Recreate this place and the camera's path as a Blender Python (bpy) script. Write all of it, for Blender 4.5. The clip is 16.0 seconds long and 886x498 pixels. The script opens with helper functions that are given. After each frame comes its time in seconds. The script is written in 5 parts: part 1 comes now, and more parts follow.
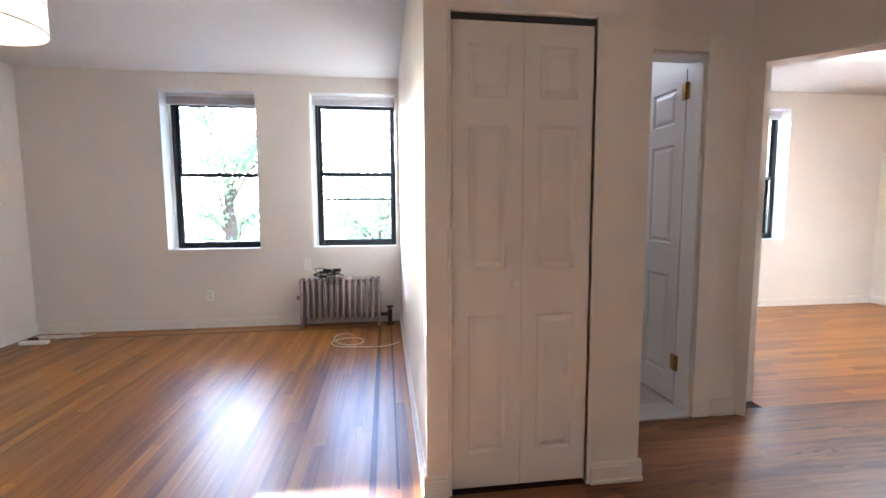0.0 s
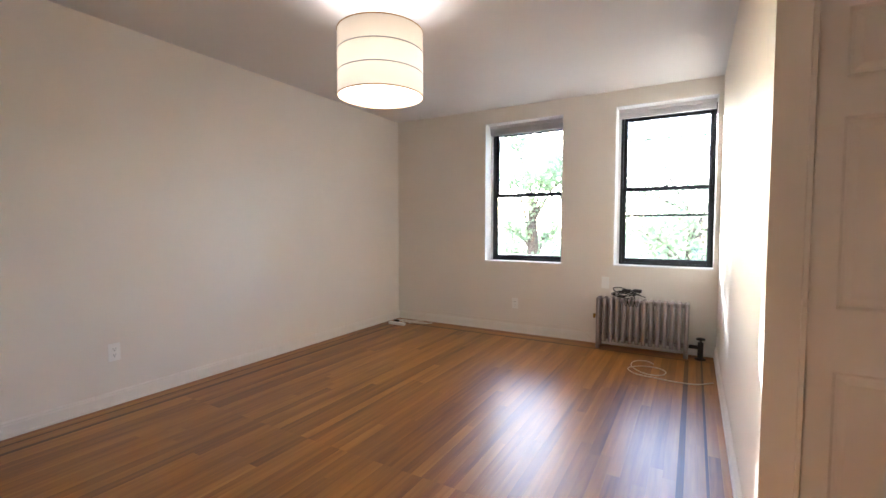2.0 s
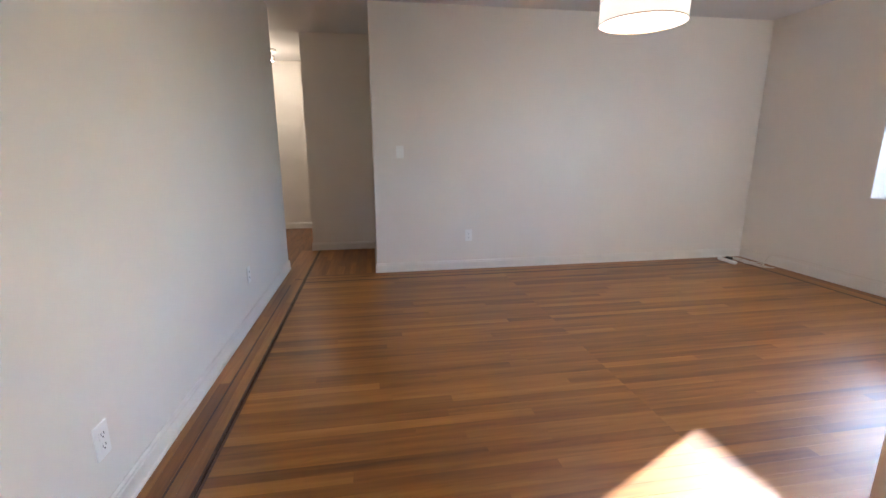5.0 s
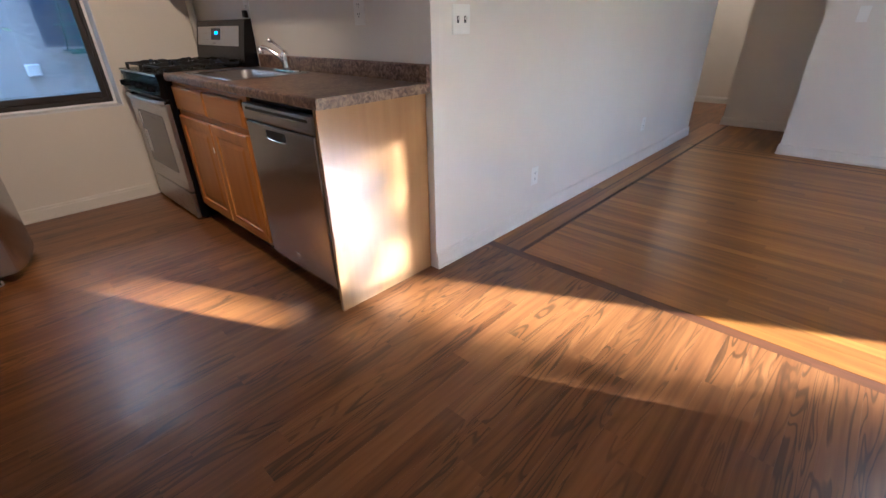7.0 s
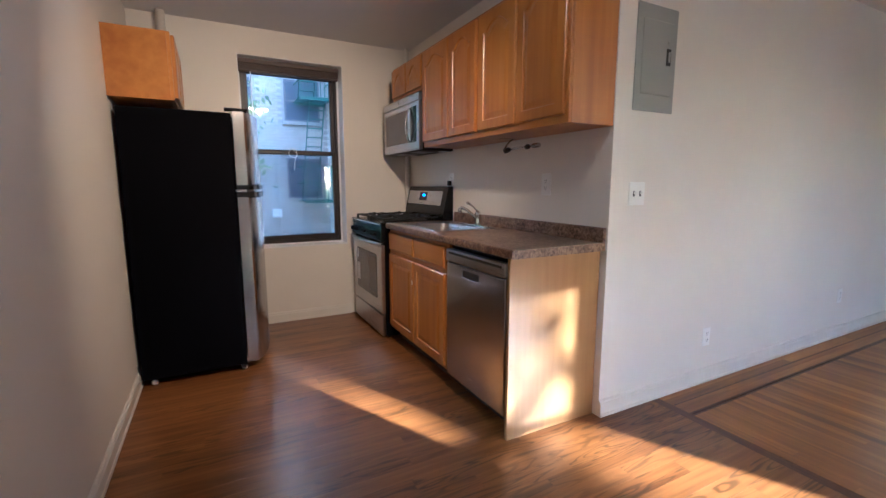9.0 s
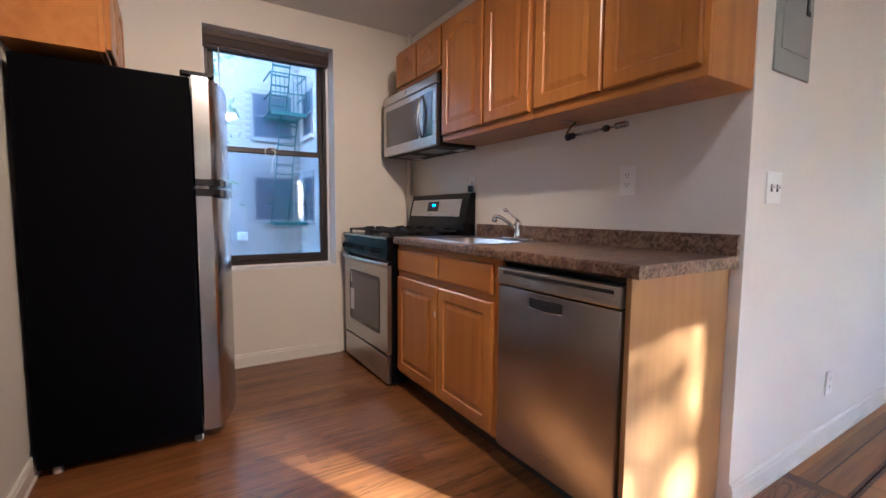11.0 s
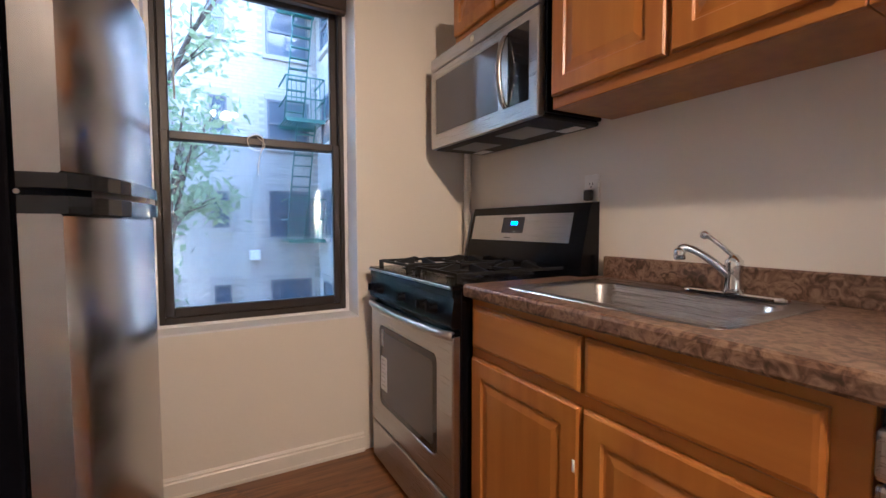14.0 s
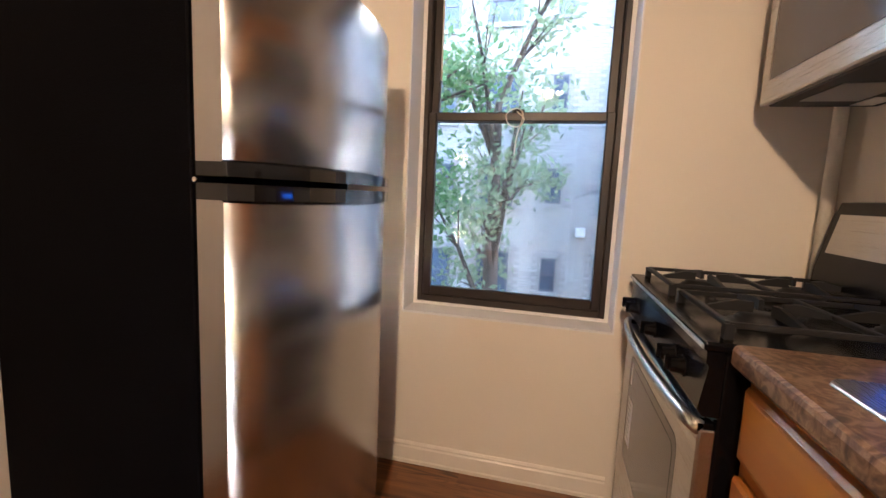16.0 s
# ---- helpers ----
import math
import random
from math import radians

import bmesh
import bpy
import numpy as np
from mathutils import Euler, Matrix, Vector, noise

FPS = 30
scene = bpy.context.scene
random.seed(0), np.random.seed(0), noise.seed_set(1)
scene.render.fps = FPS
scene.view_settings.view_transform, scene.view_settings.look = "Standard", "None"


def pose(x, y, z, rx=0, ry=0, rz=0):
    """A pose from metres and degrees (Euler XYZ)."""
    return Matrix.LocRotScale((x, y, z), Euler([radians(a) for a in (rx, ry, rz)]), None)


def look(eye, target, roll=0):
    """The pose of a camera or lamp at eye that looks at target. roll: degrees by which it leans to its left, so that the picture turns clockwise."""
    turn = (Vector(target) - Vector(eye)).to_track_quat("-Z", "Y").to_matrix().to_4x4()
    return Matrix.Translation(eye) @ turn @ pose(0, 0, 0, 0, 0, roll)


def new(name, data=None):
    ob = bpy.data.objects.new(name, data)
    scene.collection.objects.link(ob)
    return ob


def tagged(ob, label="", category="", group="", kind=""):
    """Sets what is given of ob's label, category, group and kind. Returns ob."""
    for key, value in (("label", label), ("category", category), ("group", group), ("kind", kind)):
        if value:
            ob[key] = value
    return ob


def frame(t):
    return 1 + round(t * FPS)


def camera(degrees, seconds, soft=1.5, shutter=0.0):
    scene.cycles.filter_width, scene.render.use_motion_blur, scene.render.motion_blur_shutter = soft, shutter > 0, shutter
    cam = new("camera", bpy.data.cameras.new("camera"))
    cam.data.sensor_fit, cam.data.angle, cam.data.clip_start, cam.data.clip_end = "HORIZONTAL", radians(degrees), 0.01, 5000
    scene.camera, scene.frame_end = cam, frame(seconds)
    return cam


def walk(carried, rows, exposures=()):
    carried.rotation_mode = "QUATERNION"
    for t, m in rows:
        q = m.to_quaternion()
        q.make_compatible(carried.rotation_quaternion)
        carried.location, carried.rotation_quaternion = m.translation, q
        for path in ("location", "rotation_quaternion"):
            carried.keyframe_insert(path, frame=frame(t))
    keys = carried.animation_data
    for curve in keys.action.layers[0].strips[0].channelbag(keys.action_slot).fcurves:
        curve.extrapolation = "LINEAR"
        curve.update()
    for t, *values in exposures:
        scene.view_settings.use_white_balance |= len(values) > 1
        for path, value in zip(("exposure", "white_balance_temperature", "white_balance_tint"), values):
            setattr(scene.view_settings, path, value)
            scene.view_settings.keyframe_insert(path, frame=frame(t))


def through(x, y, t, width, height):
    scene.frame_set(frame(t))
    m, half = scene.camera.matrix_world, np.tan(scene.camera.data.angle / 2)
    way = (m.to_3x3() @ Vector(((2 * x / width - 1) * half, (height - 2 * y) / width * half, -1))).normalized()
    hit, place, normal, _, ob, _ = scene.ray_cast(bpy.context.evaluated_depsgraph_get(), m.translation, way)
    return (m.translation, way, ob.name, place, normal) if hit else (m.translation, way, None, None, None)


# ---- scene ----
cam = camera(91.1, 16.0)
PATH = [
    (0, (-0.447, 0.46, 1.153), (-0.188, 2.435, 0.97), -0.3),
    (0.5, (-0.466, 0.517, 1.174), (-0.662, 2.5, 1.002), 0.1),
    (1, (-0.522, 0.491, 1.133), (-1.031, 2.421, 0.998), 0.2),
    (1.5, (-0.512, 0.481, 1.155), (-1.274, 2.326, 1.037), 0.1),
    (2, (-0.494, 0.465, 1.155), (-1.493, 2.195, 1.051), 0.0),
    (2.5, (-0.39, 0.45, 1.159), (-1.68, 1.976, 1.078), -0.1),
    (3, (-0.247, 0.446, 1.169), (-1.788, 1.719, 1.095), -0.1),
    (3.2, (-0.194, 0.469, 1.155), (-1.83, 1.618, 1.099), -0.1),
    (5.5, (0.723, 0.975, 1.169), (-1.143, 0.925, 0.449), -0.6),
    (6, (0.995, 1.084, 1.152), (-0.656, 0.634, 0.117), -0.6),
    (6.5, (1.2, 1.25, 1.116), (-0.263, 0.396, 0.053), -0.9),
    (7, (1.407, 1.397, 1.14), (0.125, 0.167, 0.221), -1.0),
    (7.5, (1.58, 1.472, 1.158), (0.415, -0.007, 0.483), -0.3),
    (8, (1.675, 1.543, 1.181), (0.61, -0.086, 0.721), -0.2),
    (8.5, (1.693, 1.537, 1.186), (0.713, -0.179, 0.879), 0.1),
    (9, (1.704, 1.509, 1.2), (0.788, -0.245, 0.909), 0.0),
    (11.5, (1.63, 0.476, 1.044), (0.539, -1.195, 0.909), 0.4),
    (12, (1.545, 0.257, 1.053), (0.427, -1.398, 0.935), 0.3),
    (12.5, (1.507, 0.044, 1.083), (0.379, -1.604, 0.972), 0.2),
    (13, (1.49, -0.155, 1.098), (0.34, -1.788, 0.993), 0.2),
    (13.5, (1.427, -0.317, 1.089), (0.269, -1.945, 0.999), 0.1),
    (14, (1.296, -0.437, 1.102), (0.322, -2.18, 0.995), -0.1),
    (14.5, (1.122, -0.569, 1.118), (0.477, -2.459, 1.009), 0.7),
    (15, (0.995, -0.659, 1.135), (0.705, -2.634, 1.01), 1.2),
    (15.5, (0.895, -0.721, 1.142), (1.013, -2.713, 1.002), 2.0),
    (16, (0.899, -0.758, 1.155), (1.368, -2.687, 0.909), 2.6),
]
walk(cam, [(t, look(e, a, r)) for t, e, a, r in PATH], [(0, 4.35, 4550, 14), (0.8, 4.25, 4700, 14), (2, 4.1, 5000, 14), (3.2, 4.0, 5000, 14), (5.4, 4.25, 4500, 13), (7.5, 3.95, 4450, 15), (9, 4.15, 4400, 15), (12, 4.35, 4400, 18), (14, 4.4, 4650, 18), (16, 4.5, 5200, 19)])

# ---- world, sun, lamps, exposure ----
SUN_AZ, SUN_EL = 26.5, 14.4          # degrees west of the windows' direction, and up
world = bpy.data.worlds.new("world")
scene.world = world
world.use_nodes = True
wn = world.node_tree.nodes
sky = wn.new("ShaderNodeTexSky")
sky.sky_type, sky.sun_disc = "NISHITA", False
sky.sun_elevation, sky.sun_rotation = radians(SUN_EL), radians(-SUN_AZ)
wn["Background"].inputs["Strength"].default_value = 0.15
world.node_tree.links.new(sky.outputs[0], wn["Background"].inputs["Color"])


def lamp(name, kind, m, energy, colour, **more):
    data = bpy.data.lights.new(name, kind)
    data.energy, data.color = energy, colour
    for key, value in more.items():
        if key == "radius":
            data.shadow_soft_size = value
        elif key == "angle":
            data.angle = value
        elif key == "size":
            data.shape, data.size, data.size_y = "RECTANGLE", value[0], value[1]
        elif key == "spot":
            data.spot_size, data.spot_blend = value
    ob = new(name, data)
    ob.matrix_world = m
    return ob


sa, se = radians(SUN_AZ), radians(SUN_EL)
sun_dir = Vector((-math.sin(sa) * math.cos(se), math.cos(sa) * math.cos(se), math.sin(se)))
lamp("sun", "SUN", look(sun_dir * 30, (0, 0, 0)), 4.3, (1.0, 0.86, 0.64), angle=radians(0.6))
WARM = (1.0, 0.80, 0.60)
lamp("living_bulb", "POINT", pose(-2.03, 2.43, 1.99), 1.25, WARM, radius=0.12)
lamp("kitchen_bulb", "SPOT", look((1.02, 0.50, 2.30), (1.25, -1.9, 0.9)), 9.5, (1.0, 0.62, 0.28), radius=0.04, spot=(radians(88), 0.8))
lamp("hall_bulb", "POINT", pose(-5.75, -0.45, 2.22), 0.6, (1.0, 0.66, 0.32), radius=0.05)
lamp("bedroom_bulb", "POINT", pose(3.66, 3.36, 2.05), 5.5, (1.0, 0.85, 0.65), radius=0.06)
# Added fill without a fixture, to brighten the bathroom and its door leaf.
lamp("bathroom_bulb", "POINT", pose(0.85, 3.5, 2.2), 0.5, (1.0, 0.86, 0.72), radius=0.08)


# ---- materials ----
def material(name, colour, rough=0.5, metal=0.0, spread=0.06, scale=6.0, bump=0.0, bump_scale=60.0, coat=0.0, stretch=(1, 1, 1), spec=0.5, rough_spread=0.06, big=0.8):
    """A surface with a fine and a broad variation of its colour, and a fine relief."""
    m = bpy.data.materials.new(name)
    m.use_nodes = True
    n, l = m.node_tree.nodes, m.node_tree.links
    b = n["Principled BSDF"]
    geo = n.new("ShaderNodeNewGeometry")
    mp = n.new("ShaderNodeMapping")
    mp.inputs["Scale"].default_value = stretch
    l.new(geo.outputs["Position"], mp.inputs["Vector"])
    fine, broad = n.new("ShaderNodeTexNoise"), n.new("ShaderNodeTexNoise")
    fine.inputs["Scale"].default_value, broad.inputs["Scale"].default_value = scale, big
    fine.inputs["Detail"].default_value = 6
    l.new(mp.outputs[0], fine.inputs["Vector"]), l.new(mp.outputs[0], broad.inputs["Vector"])
    add = n.new("ShaderNodeMath")
    l.new(fine.outputs[0], add.inputs[0]), l.new(broad.outputs[0], add.inputs[1])
    ramp = n.new("ShaderNodeMapRange")
    ramp.inputs["From Min"].default_value, ramp.inputs["From Max"].default_value = 0.6, 1.4
    ramp.inputs["To Min"].default_value, ramp.inputs["To Max"].default_value = 1 - spread, 1 + spread
    l.new(add.outputs[0], ramp.inputs["Value"])
    mul = n.new("ShaderNodeVectorMath")
    mul.operation = "MULTIPLY"
    mul.inputs[0].default_value = colour
    l.new(ramp.outputs[0], mul.inputs[1])
    l.new(mul.outputs[0], b.inputs["Base Color"])
    rr = n.new("ShaderNodeMapRange")
    rr.inputs["To Min"].default_value, rr.inputs["To Max"].default_value = max(rough - rough_spread, 0.02), min(rough + rough_spread, 1)
    l.new(fine.outputs[0], rr.inputs["Value"]), l.new(rr.outputs[0], b.inputs["Roughness"])
    b.inputs["Metallic"].default_value = metal
    b.inputs["Coat Weight"].default_value = coat
    b.inputs["Specular IOR Level"].default_value = spec
    if bump:
        tex, bp = n.new("ShaderNodeTexNoise"), n.new("ShaderNodeBump")
        tex.inputs["Scale"].default_value = bump_scale
        tex.inputs["Detail"].default_value = 4
        bp.inputs["Strength"].default_value, bp.inputs["Distance"].default_value = bump, 0.002
        l.new(mp.outputs[0], tex.inputs["Vector"]), l.new(tex.outputs[0], bp.inputs["Height"]), l.new(bp.outputs[0], b.inputs["Normal"])
    return m


def ramp_of(n, stops):
    r = n.new("ShaderNodeValToRGB")
    while len(r.color_ramp.elements) < len(stops):
        r.color_ramp.elements.new(0.5)
    for e, (at, c) in zip(r.color_ramp.elements, stops):
        e.position, e.color = at, (*c, 1)
    return r


def wood(name, stops, along, rough=0.3, coat=0.3, grain=14.0, per_piece=0.5, ring=0.5, bump=0.0, patch=0.0, wear=0.08, veins=0.0):
    """Wood with streaks along the axis `along` (0, 1 or 2), each piece of it with a shade of its own."""
    m = bpy.data.materials.new(name)
    m.use_nodes = True
    n, l = m.node_tree.nodes, m.node_tree.links
    b = n["Principled BSDF"]
    geo, info = n.new("ShaderNodeNewGeometry"), n.new("ShaderNodeObjectInfo")
    rnd = n.new("ShaderNodeMath")
    rnd.operation = "ADD"
    l.new(info.outputs["Random"], rnd.inputs[0]), l.new(geo.outputs["Random Per Island"], rnd.inputs[1])
    shift = n.new("ShaderNodeVectorMath")
    shift.operation = "MULTIPLY_ADD"
    l.new(rnd.outputs[0], shift.inputs[0])
    shift.inputs[1].default_value = (5.7, 3.3, 4.9)
    l.new(geo.outputs["Position"], shift.inputs[2])
    sc = [1.0, 1.0, 1.0]
    sc[along] = 0.06
    mp = n.new("ShaderNodeMapping")
    mp.inputs["Scale"].default_value = sc
    l.new(shift.outputs[0], mp.inputs["Vector"])
    fine, rings = n.new("ShaderNodeTexNoise"), n.new("ShaderNodeTexNoise")
    fine.inputs["Scale"].default_value, fine.inputs["Detail"].default_value = grain * 5, 3
    rings.inputs["Scale"].default_value, rings.inputs["Detail"].default_value, rings.inputs["Distortion"].default_value = grain, 3, 0.5
    l.new(mp.outputs[0], fine.inputs["Vector"]), l.new(mp.outputs[0], rings.inputs["Vector"])
    mix = n.new("ShaderNodeMix")
    mix.inputs[0].default_value = ring
    l.new(fine.outputs[0], mix.inputs[2]), l.new(rings.outputs[0], mix.inputs[3])
    frac = n.new("ShaderNodeMath")
    frac.operation = "FRACT"
    l.new(rnd.outputs[0], frac.inputs[0])
    tone = n.new("ShaderNodeMath")
    tone.operation = "MULTIPLY_ADD"
    l.new(frac.outputs[0], tone.inputs[0])
    tone.inputs[1].default_value = per_piece
    l.new(mix.outputs[0], tone.inputs[2])
    sub = n.new("ShaderNodeMath")
    sub.operation = "SUBTRACT"
    l.new(tone.outputs[0], sub.inputs[0])
    sub.inputs[1].default_value = per_piece * 0.5
    r = ramp_of(n, stops)
    l.new(sub.outputs[0], r.inputs[0])
    worn, wr = n.new("ShaderNodeTexNoise"), n.new("ShaderNodeMapRange")
    worn.inputs["Scale"].default_value, worn.inputs["Detail"].default_value = 1.3, 6
    l.new(geo.outputs["Position"], worn.inputs["Vector"]), l.new(worn.outputs[0], wr.inputs["Value"])
    wr.inputs["From Min"].default_value, wr.inputs["From Max"].default_value = 0.3, 0.7
    wr.inputs["To Min"].default_value, wr.inputs["To Max"].default_value = 1 - patch, 1 + patch
    mul = n.new("ShaderNodeVectorMath")
    mul.operation = "MULTIPLY"
    l.new(r.outputs[0], mul.inputs[0]), l.new(wr.outputs[0], mul.inputs[1])
    out = mul
    if veins:
        vn, vm = n.new("ShaderNodeTexNoise"), n.new("ShaderNodeMapping")
        vs = [1.0, 1.0, 1.0]
        vs[along] = 0.09
        vm.inputs["Scale"].default_value = vs
        l.new(shift.outputs[0], vm.inputs["Vector"])
        vn.inputs["Scale"].default_value, vn.inputs["Detail"].default_value, vn.inputs["Distortion"].default_value = 16, 1.5, 0.8
        l.new(vm.outputs[0], vn.inputs["Vector"])
        wavy = n.new("ShaderNodeMath")
        wavy.operation = "MULTIPLY"
        wavy.inputs[1].default_value = 52.0
        l.new(vn.outputs[0], wavy.inputs[0])
        sn = n.new("ShaderNodeMath")
        sn.operation = "SINE"
        l.new(wavy.outputs[0], sn.inputs[0])
        vr = n.new("ShaderNodeMapRange")
        vr.inputs["From Min"].default_value, vr.inputs["From Max"].default_value = 0.35, 0.95
        vr.inputs["To Min"].default_value, vr.inputs["To Max"].default_value = 1.0, 1.0 - veins * 0.75
        l.new(sn.outputs[0], vr.inputs["Value"])
        gate = n.new("ShaderNodeTexNoise")
        gate.inputs["Scale"].default_value, gate.inputs["Detail"].default_value = 2.6, 2
        l.new(mp.outputs[0], gate.inputs["Vector"])
        gr = n.new("ShaderNodeMapRange")
        gr.inputs["From Min"].default_value, gr.inputs["From Max"].default_value = 0.42, 0.58
        l.new(gate.outputs[0], gr.inputs["Value"])
        gm = n.new("ShaderNodeMix")
        l.new(gr.outputs[0], gm.inputs[0])
        gm.inputs[2].default_value = 1.0
        l.new(vr.outputs[0], gm.inputs[3])
        out = n.new("ShaderNodeVectorMath")
        out.operation = "MULTIPLY"
        l.new(mul.outputs[0], out.inputs[0]), l.new(gm.outputs[0], out.inputs[1])
    l.new(out.outputs[0], b.inputs["Base Color"])
    rr = n.new("ShaderNodeMapRange")
    rr.inputs["To Min"].default_value, rr.inputs["To Max"].default_value = max(rough - wear, 0.02), rough + wear
    l.new(worn.outputs[0], rr.inputs["Value"]), l.new(rr.outputs[0], b.inputs["Roughness"])
    b.inputs["Coat Weight"].default_value, b.inputs["Coat Roughness"].default_value = coat, 0.18
    bp = n.new("ShaderNodeBump")
    bp.inputs["Strength"].default_value, bp.inputs["Distance"].default_value = bump, 0.001
    l.new(fine.outputs[0], bp.inputs["Height"]), l.new(bp.outputs[0], b.inputs["Normal"])
    return m


def glass(name, tint=(1, 1, 1)):
    m = bpy.data.materials.new(name)
    m.use_nodes = True
    n, l = m.node_tree.nodes, m.node_tree.links
    n.remove(n["Principled BSDF"])
    clear, gloss, mix, fr = n.new("ShaderNodeBsdfTransparent"), n.new("ShaderNodeBsdfGlossy"), n.new("ShaderNodeMixShader"), n.new("ShaderNodeFresnel")
    clear.inputs[0].default_value = (*tint, 1)
    gloss.inputs["Roughness"].default_value = 0.02
    fr.inputs[0].default_value = 1.5
    l.new(fr.outputs[0], mix.inputs[0]), l.new(clear.outputs[0], mix.inputs[1]), l.new(gloss.outputs[0], mix.inputs[2])
    l.new(mix.outputs[0], n["Material Output"].inputs[0])
    return m


def glowing(name, colour, strength):
    m = bpy.data.materials.new(name)
    m.use_nodes = True
    b = m.node_tree.nodes["Principled BSDF"]
    b.inputs["Base Color"].default_value = (*colour, 1)
    b.inputs["Emission Color"].default_value, b.inputs["Emission Strength"].default_value = (*colour, 1), strength
    return m


def shade_cloth(name, colour, through=0.5):
    m = bpy.data.materials.new(name)
    m.use_nodes = True
    n, l = m.node_tree.nodes, m.node_tree.links
    b = n["Principled BSDF"]
    b.inputs["Base Color"].default_value, b.inputs["Roughness"].default_value = (*colour, 1), 0.9
    wv = n.new("ShaderNodeTexNoise")
    wv.inputs["Scale"].default_value = 180
    bp = n.new("ShaderNodeBump")
    bp.inputs["Strength"].default_value = 0.1
    l.new(wv.outputs[0], bp.inputs["Height"]), l.new(bp.outputs[0], b.inputs["Normal"])
    tr, mix = n.new("ShaderNodeBsdfTranslucent"), n.new("ShaderNodeMixShader")
    tr.inputs[0].default_value = (*colour, 1)
    mix.inputs[0].default_value = through
    l.new(b.outputs[0], mix.inputs[1]), l.new(tr.outputs[0], mix.inputs[2]), l.new(mix.outputs[0], n["Material Output"].inputs[0])
    return m


def laminate(name):
    m = bpy.data.materials.new(name)
    m.use_nodes = True
    n, l = m.node_tree.nodes, m.node_tree.links
    b = n["Principled BSDF"]
    geo = n.new("ShaderNodeNewGeometry")
    a, v = n.new("ShaderNodeTexNoise"), n.new("ShaderNodeTexNoise")
    a.inputs["Scale"].default_value, a.inputs["Detail"].default_value, a.inputs["Distortion"].default_value = 38, 8, 1.5
    v.inputs["Scale"].default_value, v.inputs["Detail"].default_value = 9, 3
    l.new(geo.outputs["Position"], a.inputs["Vector"]), l.new(geo.outputs["Position"], v.inputs["Vector"])
    mix = n.new("ShaderNodeMix")
    mix.inputs[0].default_value = 0.25
    l.new(a.outputs[0], mix.inputs[2]), l.new(v.outputs[0], mix.inputs[3])
    r = ramp_of(n, [(0.36, (0.05, 0.028, 0.019)), (0.45, (0.125, 0.070, 0.043)), (0.52, (0.20, 0.122, 0.077)), (0.60, (0.29, 0.195, 0.125)), (0.7, (0.18, 0.108, 0.068))])
    l.new(mix.outputs[0], r.inputs[0]), l.new(r.outputs[0], b.inputs["Base Color"])
    b.inputs["Roughness"].default_value = 0.33
    return m


def brushed(name, colour, rough=0.3, axis=2, streak=0.0):
    """Steel brushed along one axis."""
    m = bpy.data.materials.new(name)
    m.use_nodes = True
    n, l = m.node_tree.nodes, m.node_tree.links
    b = n["Principled BSDF"]
    b.inputs["Metallic"].default_value, b.inputs["Anisotropic"].default_value = 1.0, streak
    geo, mp, tex = n.new("ShaderNodeNewGeometry"), n.new("ShaderNodeMapping"), n.new("ShaderNodeTexNoise")
    sc = [900.0, 900.0, 900.0]
    sc[axis] = 4.0
    mp.inputs["Scale"].default_value = sc
    tex.inputs["Scale"].default_value, tex.inputs["Detail"].default_value = 1.0, 3
    l.new(geo.outputs["Position"], mp.inputs["Vector"]), l.new(mp.outputs[0], tex.inputs["Vector"])
    rr = n.new("ShaderNodeMapRange")
    rr.inputs["To Min"].default_value, rr.inputs["To Max"].default_value = rough - 0.04, rough + 0.05
    l.new(tex.outputs[0], rr.inputs["Value"]), l.new(rr.outputs[0], b.inputs["Roughness"])
    r = ramp_of(n, [(0.3, tuple(c * 0.93 for c in colour)), (0.7, colour)])
    l.new(tex.outputs[0], r.inputs[0]), l.new(r.outputs[0], b.inputs["Base Color"])
    big, bp = n.new("ShaderNodeTexNoise"), n.new("ShaderNodeBump")
    big.inputs["Scale"].default_value = 3.0
    l.new(geo.outputs["Position"], big.inputs["Vector"]), l.new(big.outputs[0], bp.inputs["Height"])
    bp.inputs["Strength"].default_value, bp.inputs["Distance"].default_value = 0.25, 0.004
    l.new(bp.outputs[0], b.inputs["Normal"])
    return m


M = {}
M["wall"] = material("wall_paint", (0.79, 0.745, 0.665), 0.55, spread=0.03, scale=2.2, bump=0.25, bump_scale=55, spec=0.35)
M["ceiling"] = material("ceiling_paint", (0.72, 0.70, 0.68), 0.7, spread=0.03, scale=2, bump=0.2, bump_scale=40, spec=0.3)
M["trim"] = material("gloss_trim_paint", (0.78, 0.74, 0.67), 0.32, spread=0.05, scale=9, bump=0.15, bump_scale=70)
M["reveal"] = material("window_reveal_paint", (0.80, 0.80, 0.80), 0.4, spread=0.03, scale=9, bump=0.1)
M["door"] = material("door_paint", (0.76, 0.72, 0.66), 0.38, spread=0.03, scale=7, bump=0.08, bump_scale=90)
LIV = [(0.18, (0.105, 0.035, 0.006)), (0.34, (0.20, 0.072, 0.009)), (0.5, (0.28, 0.108, 0.013)), (0.64, (0.355, 0.147, 0.019)), (0.84, (0.46, 0.21, 0.034))]
KIT = [(0.2, (0.042, 0.013, 0.004)), (0.36, (0.142, 0.051, 0.010)), (0.5, (0.21, 0.082, 0.017)), (0.64, (0.265, 0.109, 0.025)), (0.82, (0.33, 0.148, 0.038))]
M["strip"] = wood("varnished_oak_strip", LIV, 1, rough=0.37, coat=0.06, grain=7, bump=0.12, per_piece=0.3, ring=0.45, patch=0.10, wear=0.05, veins=0.12)
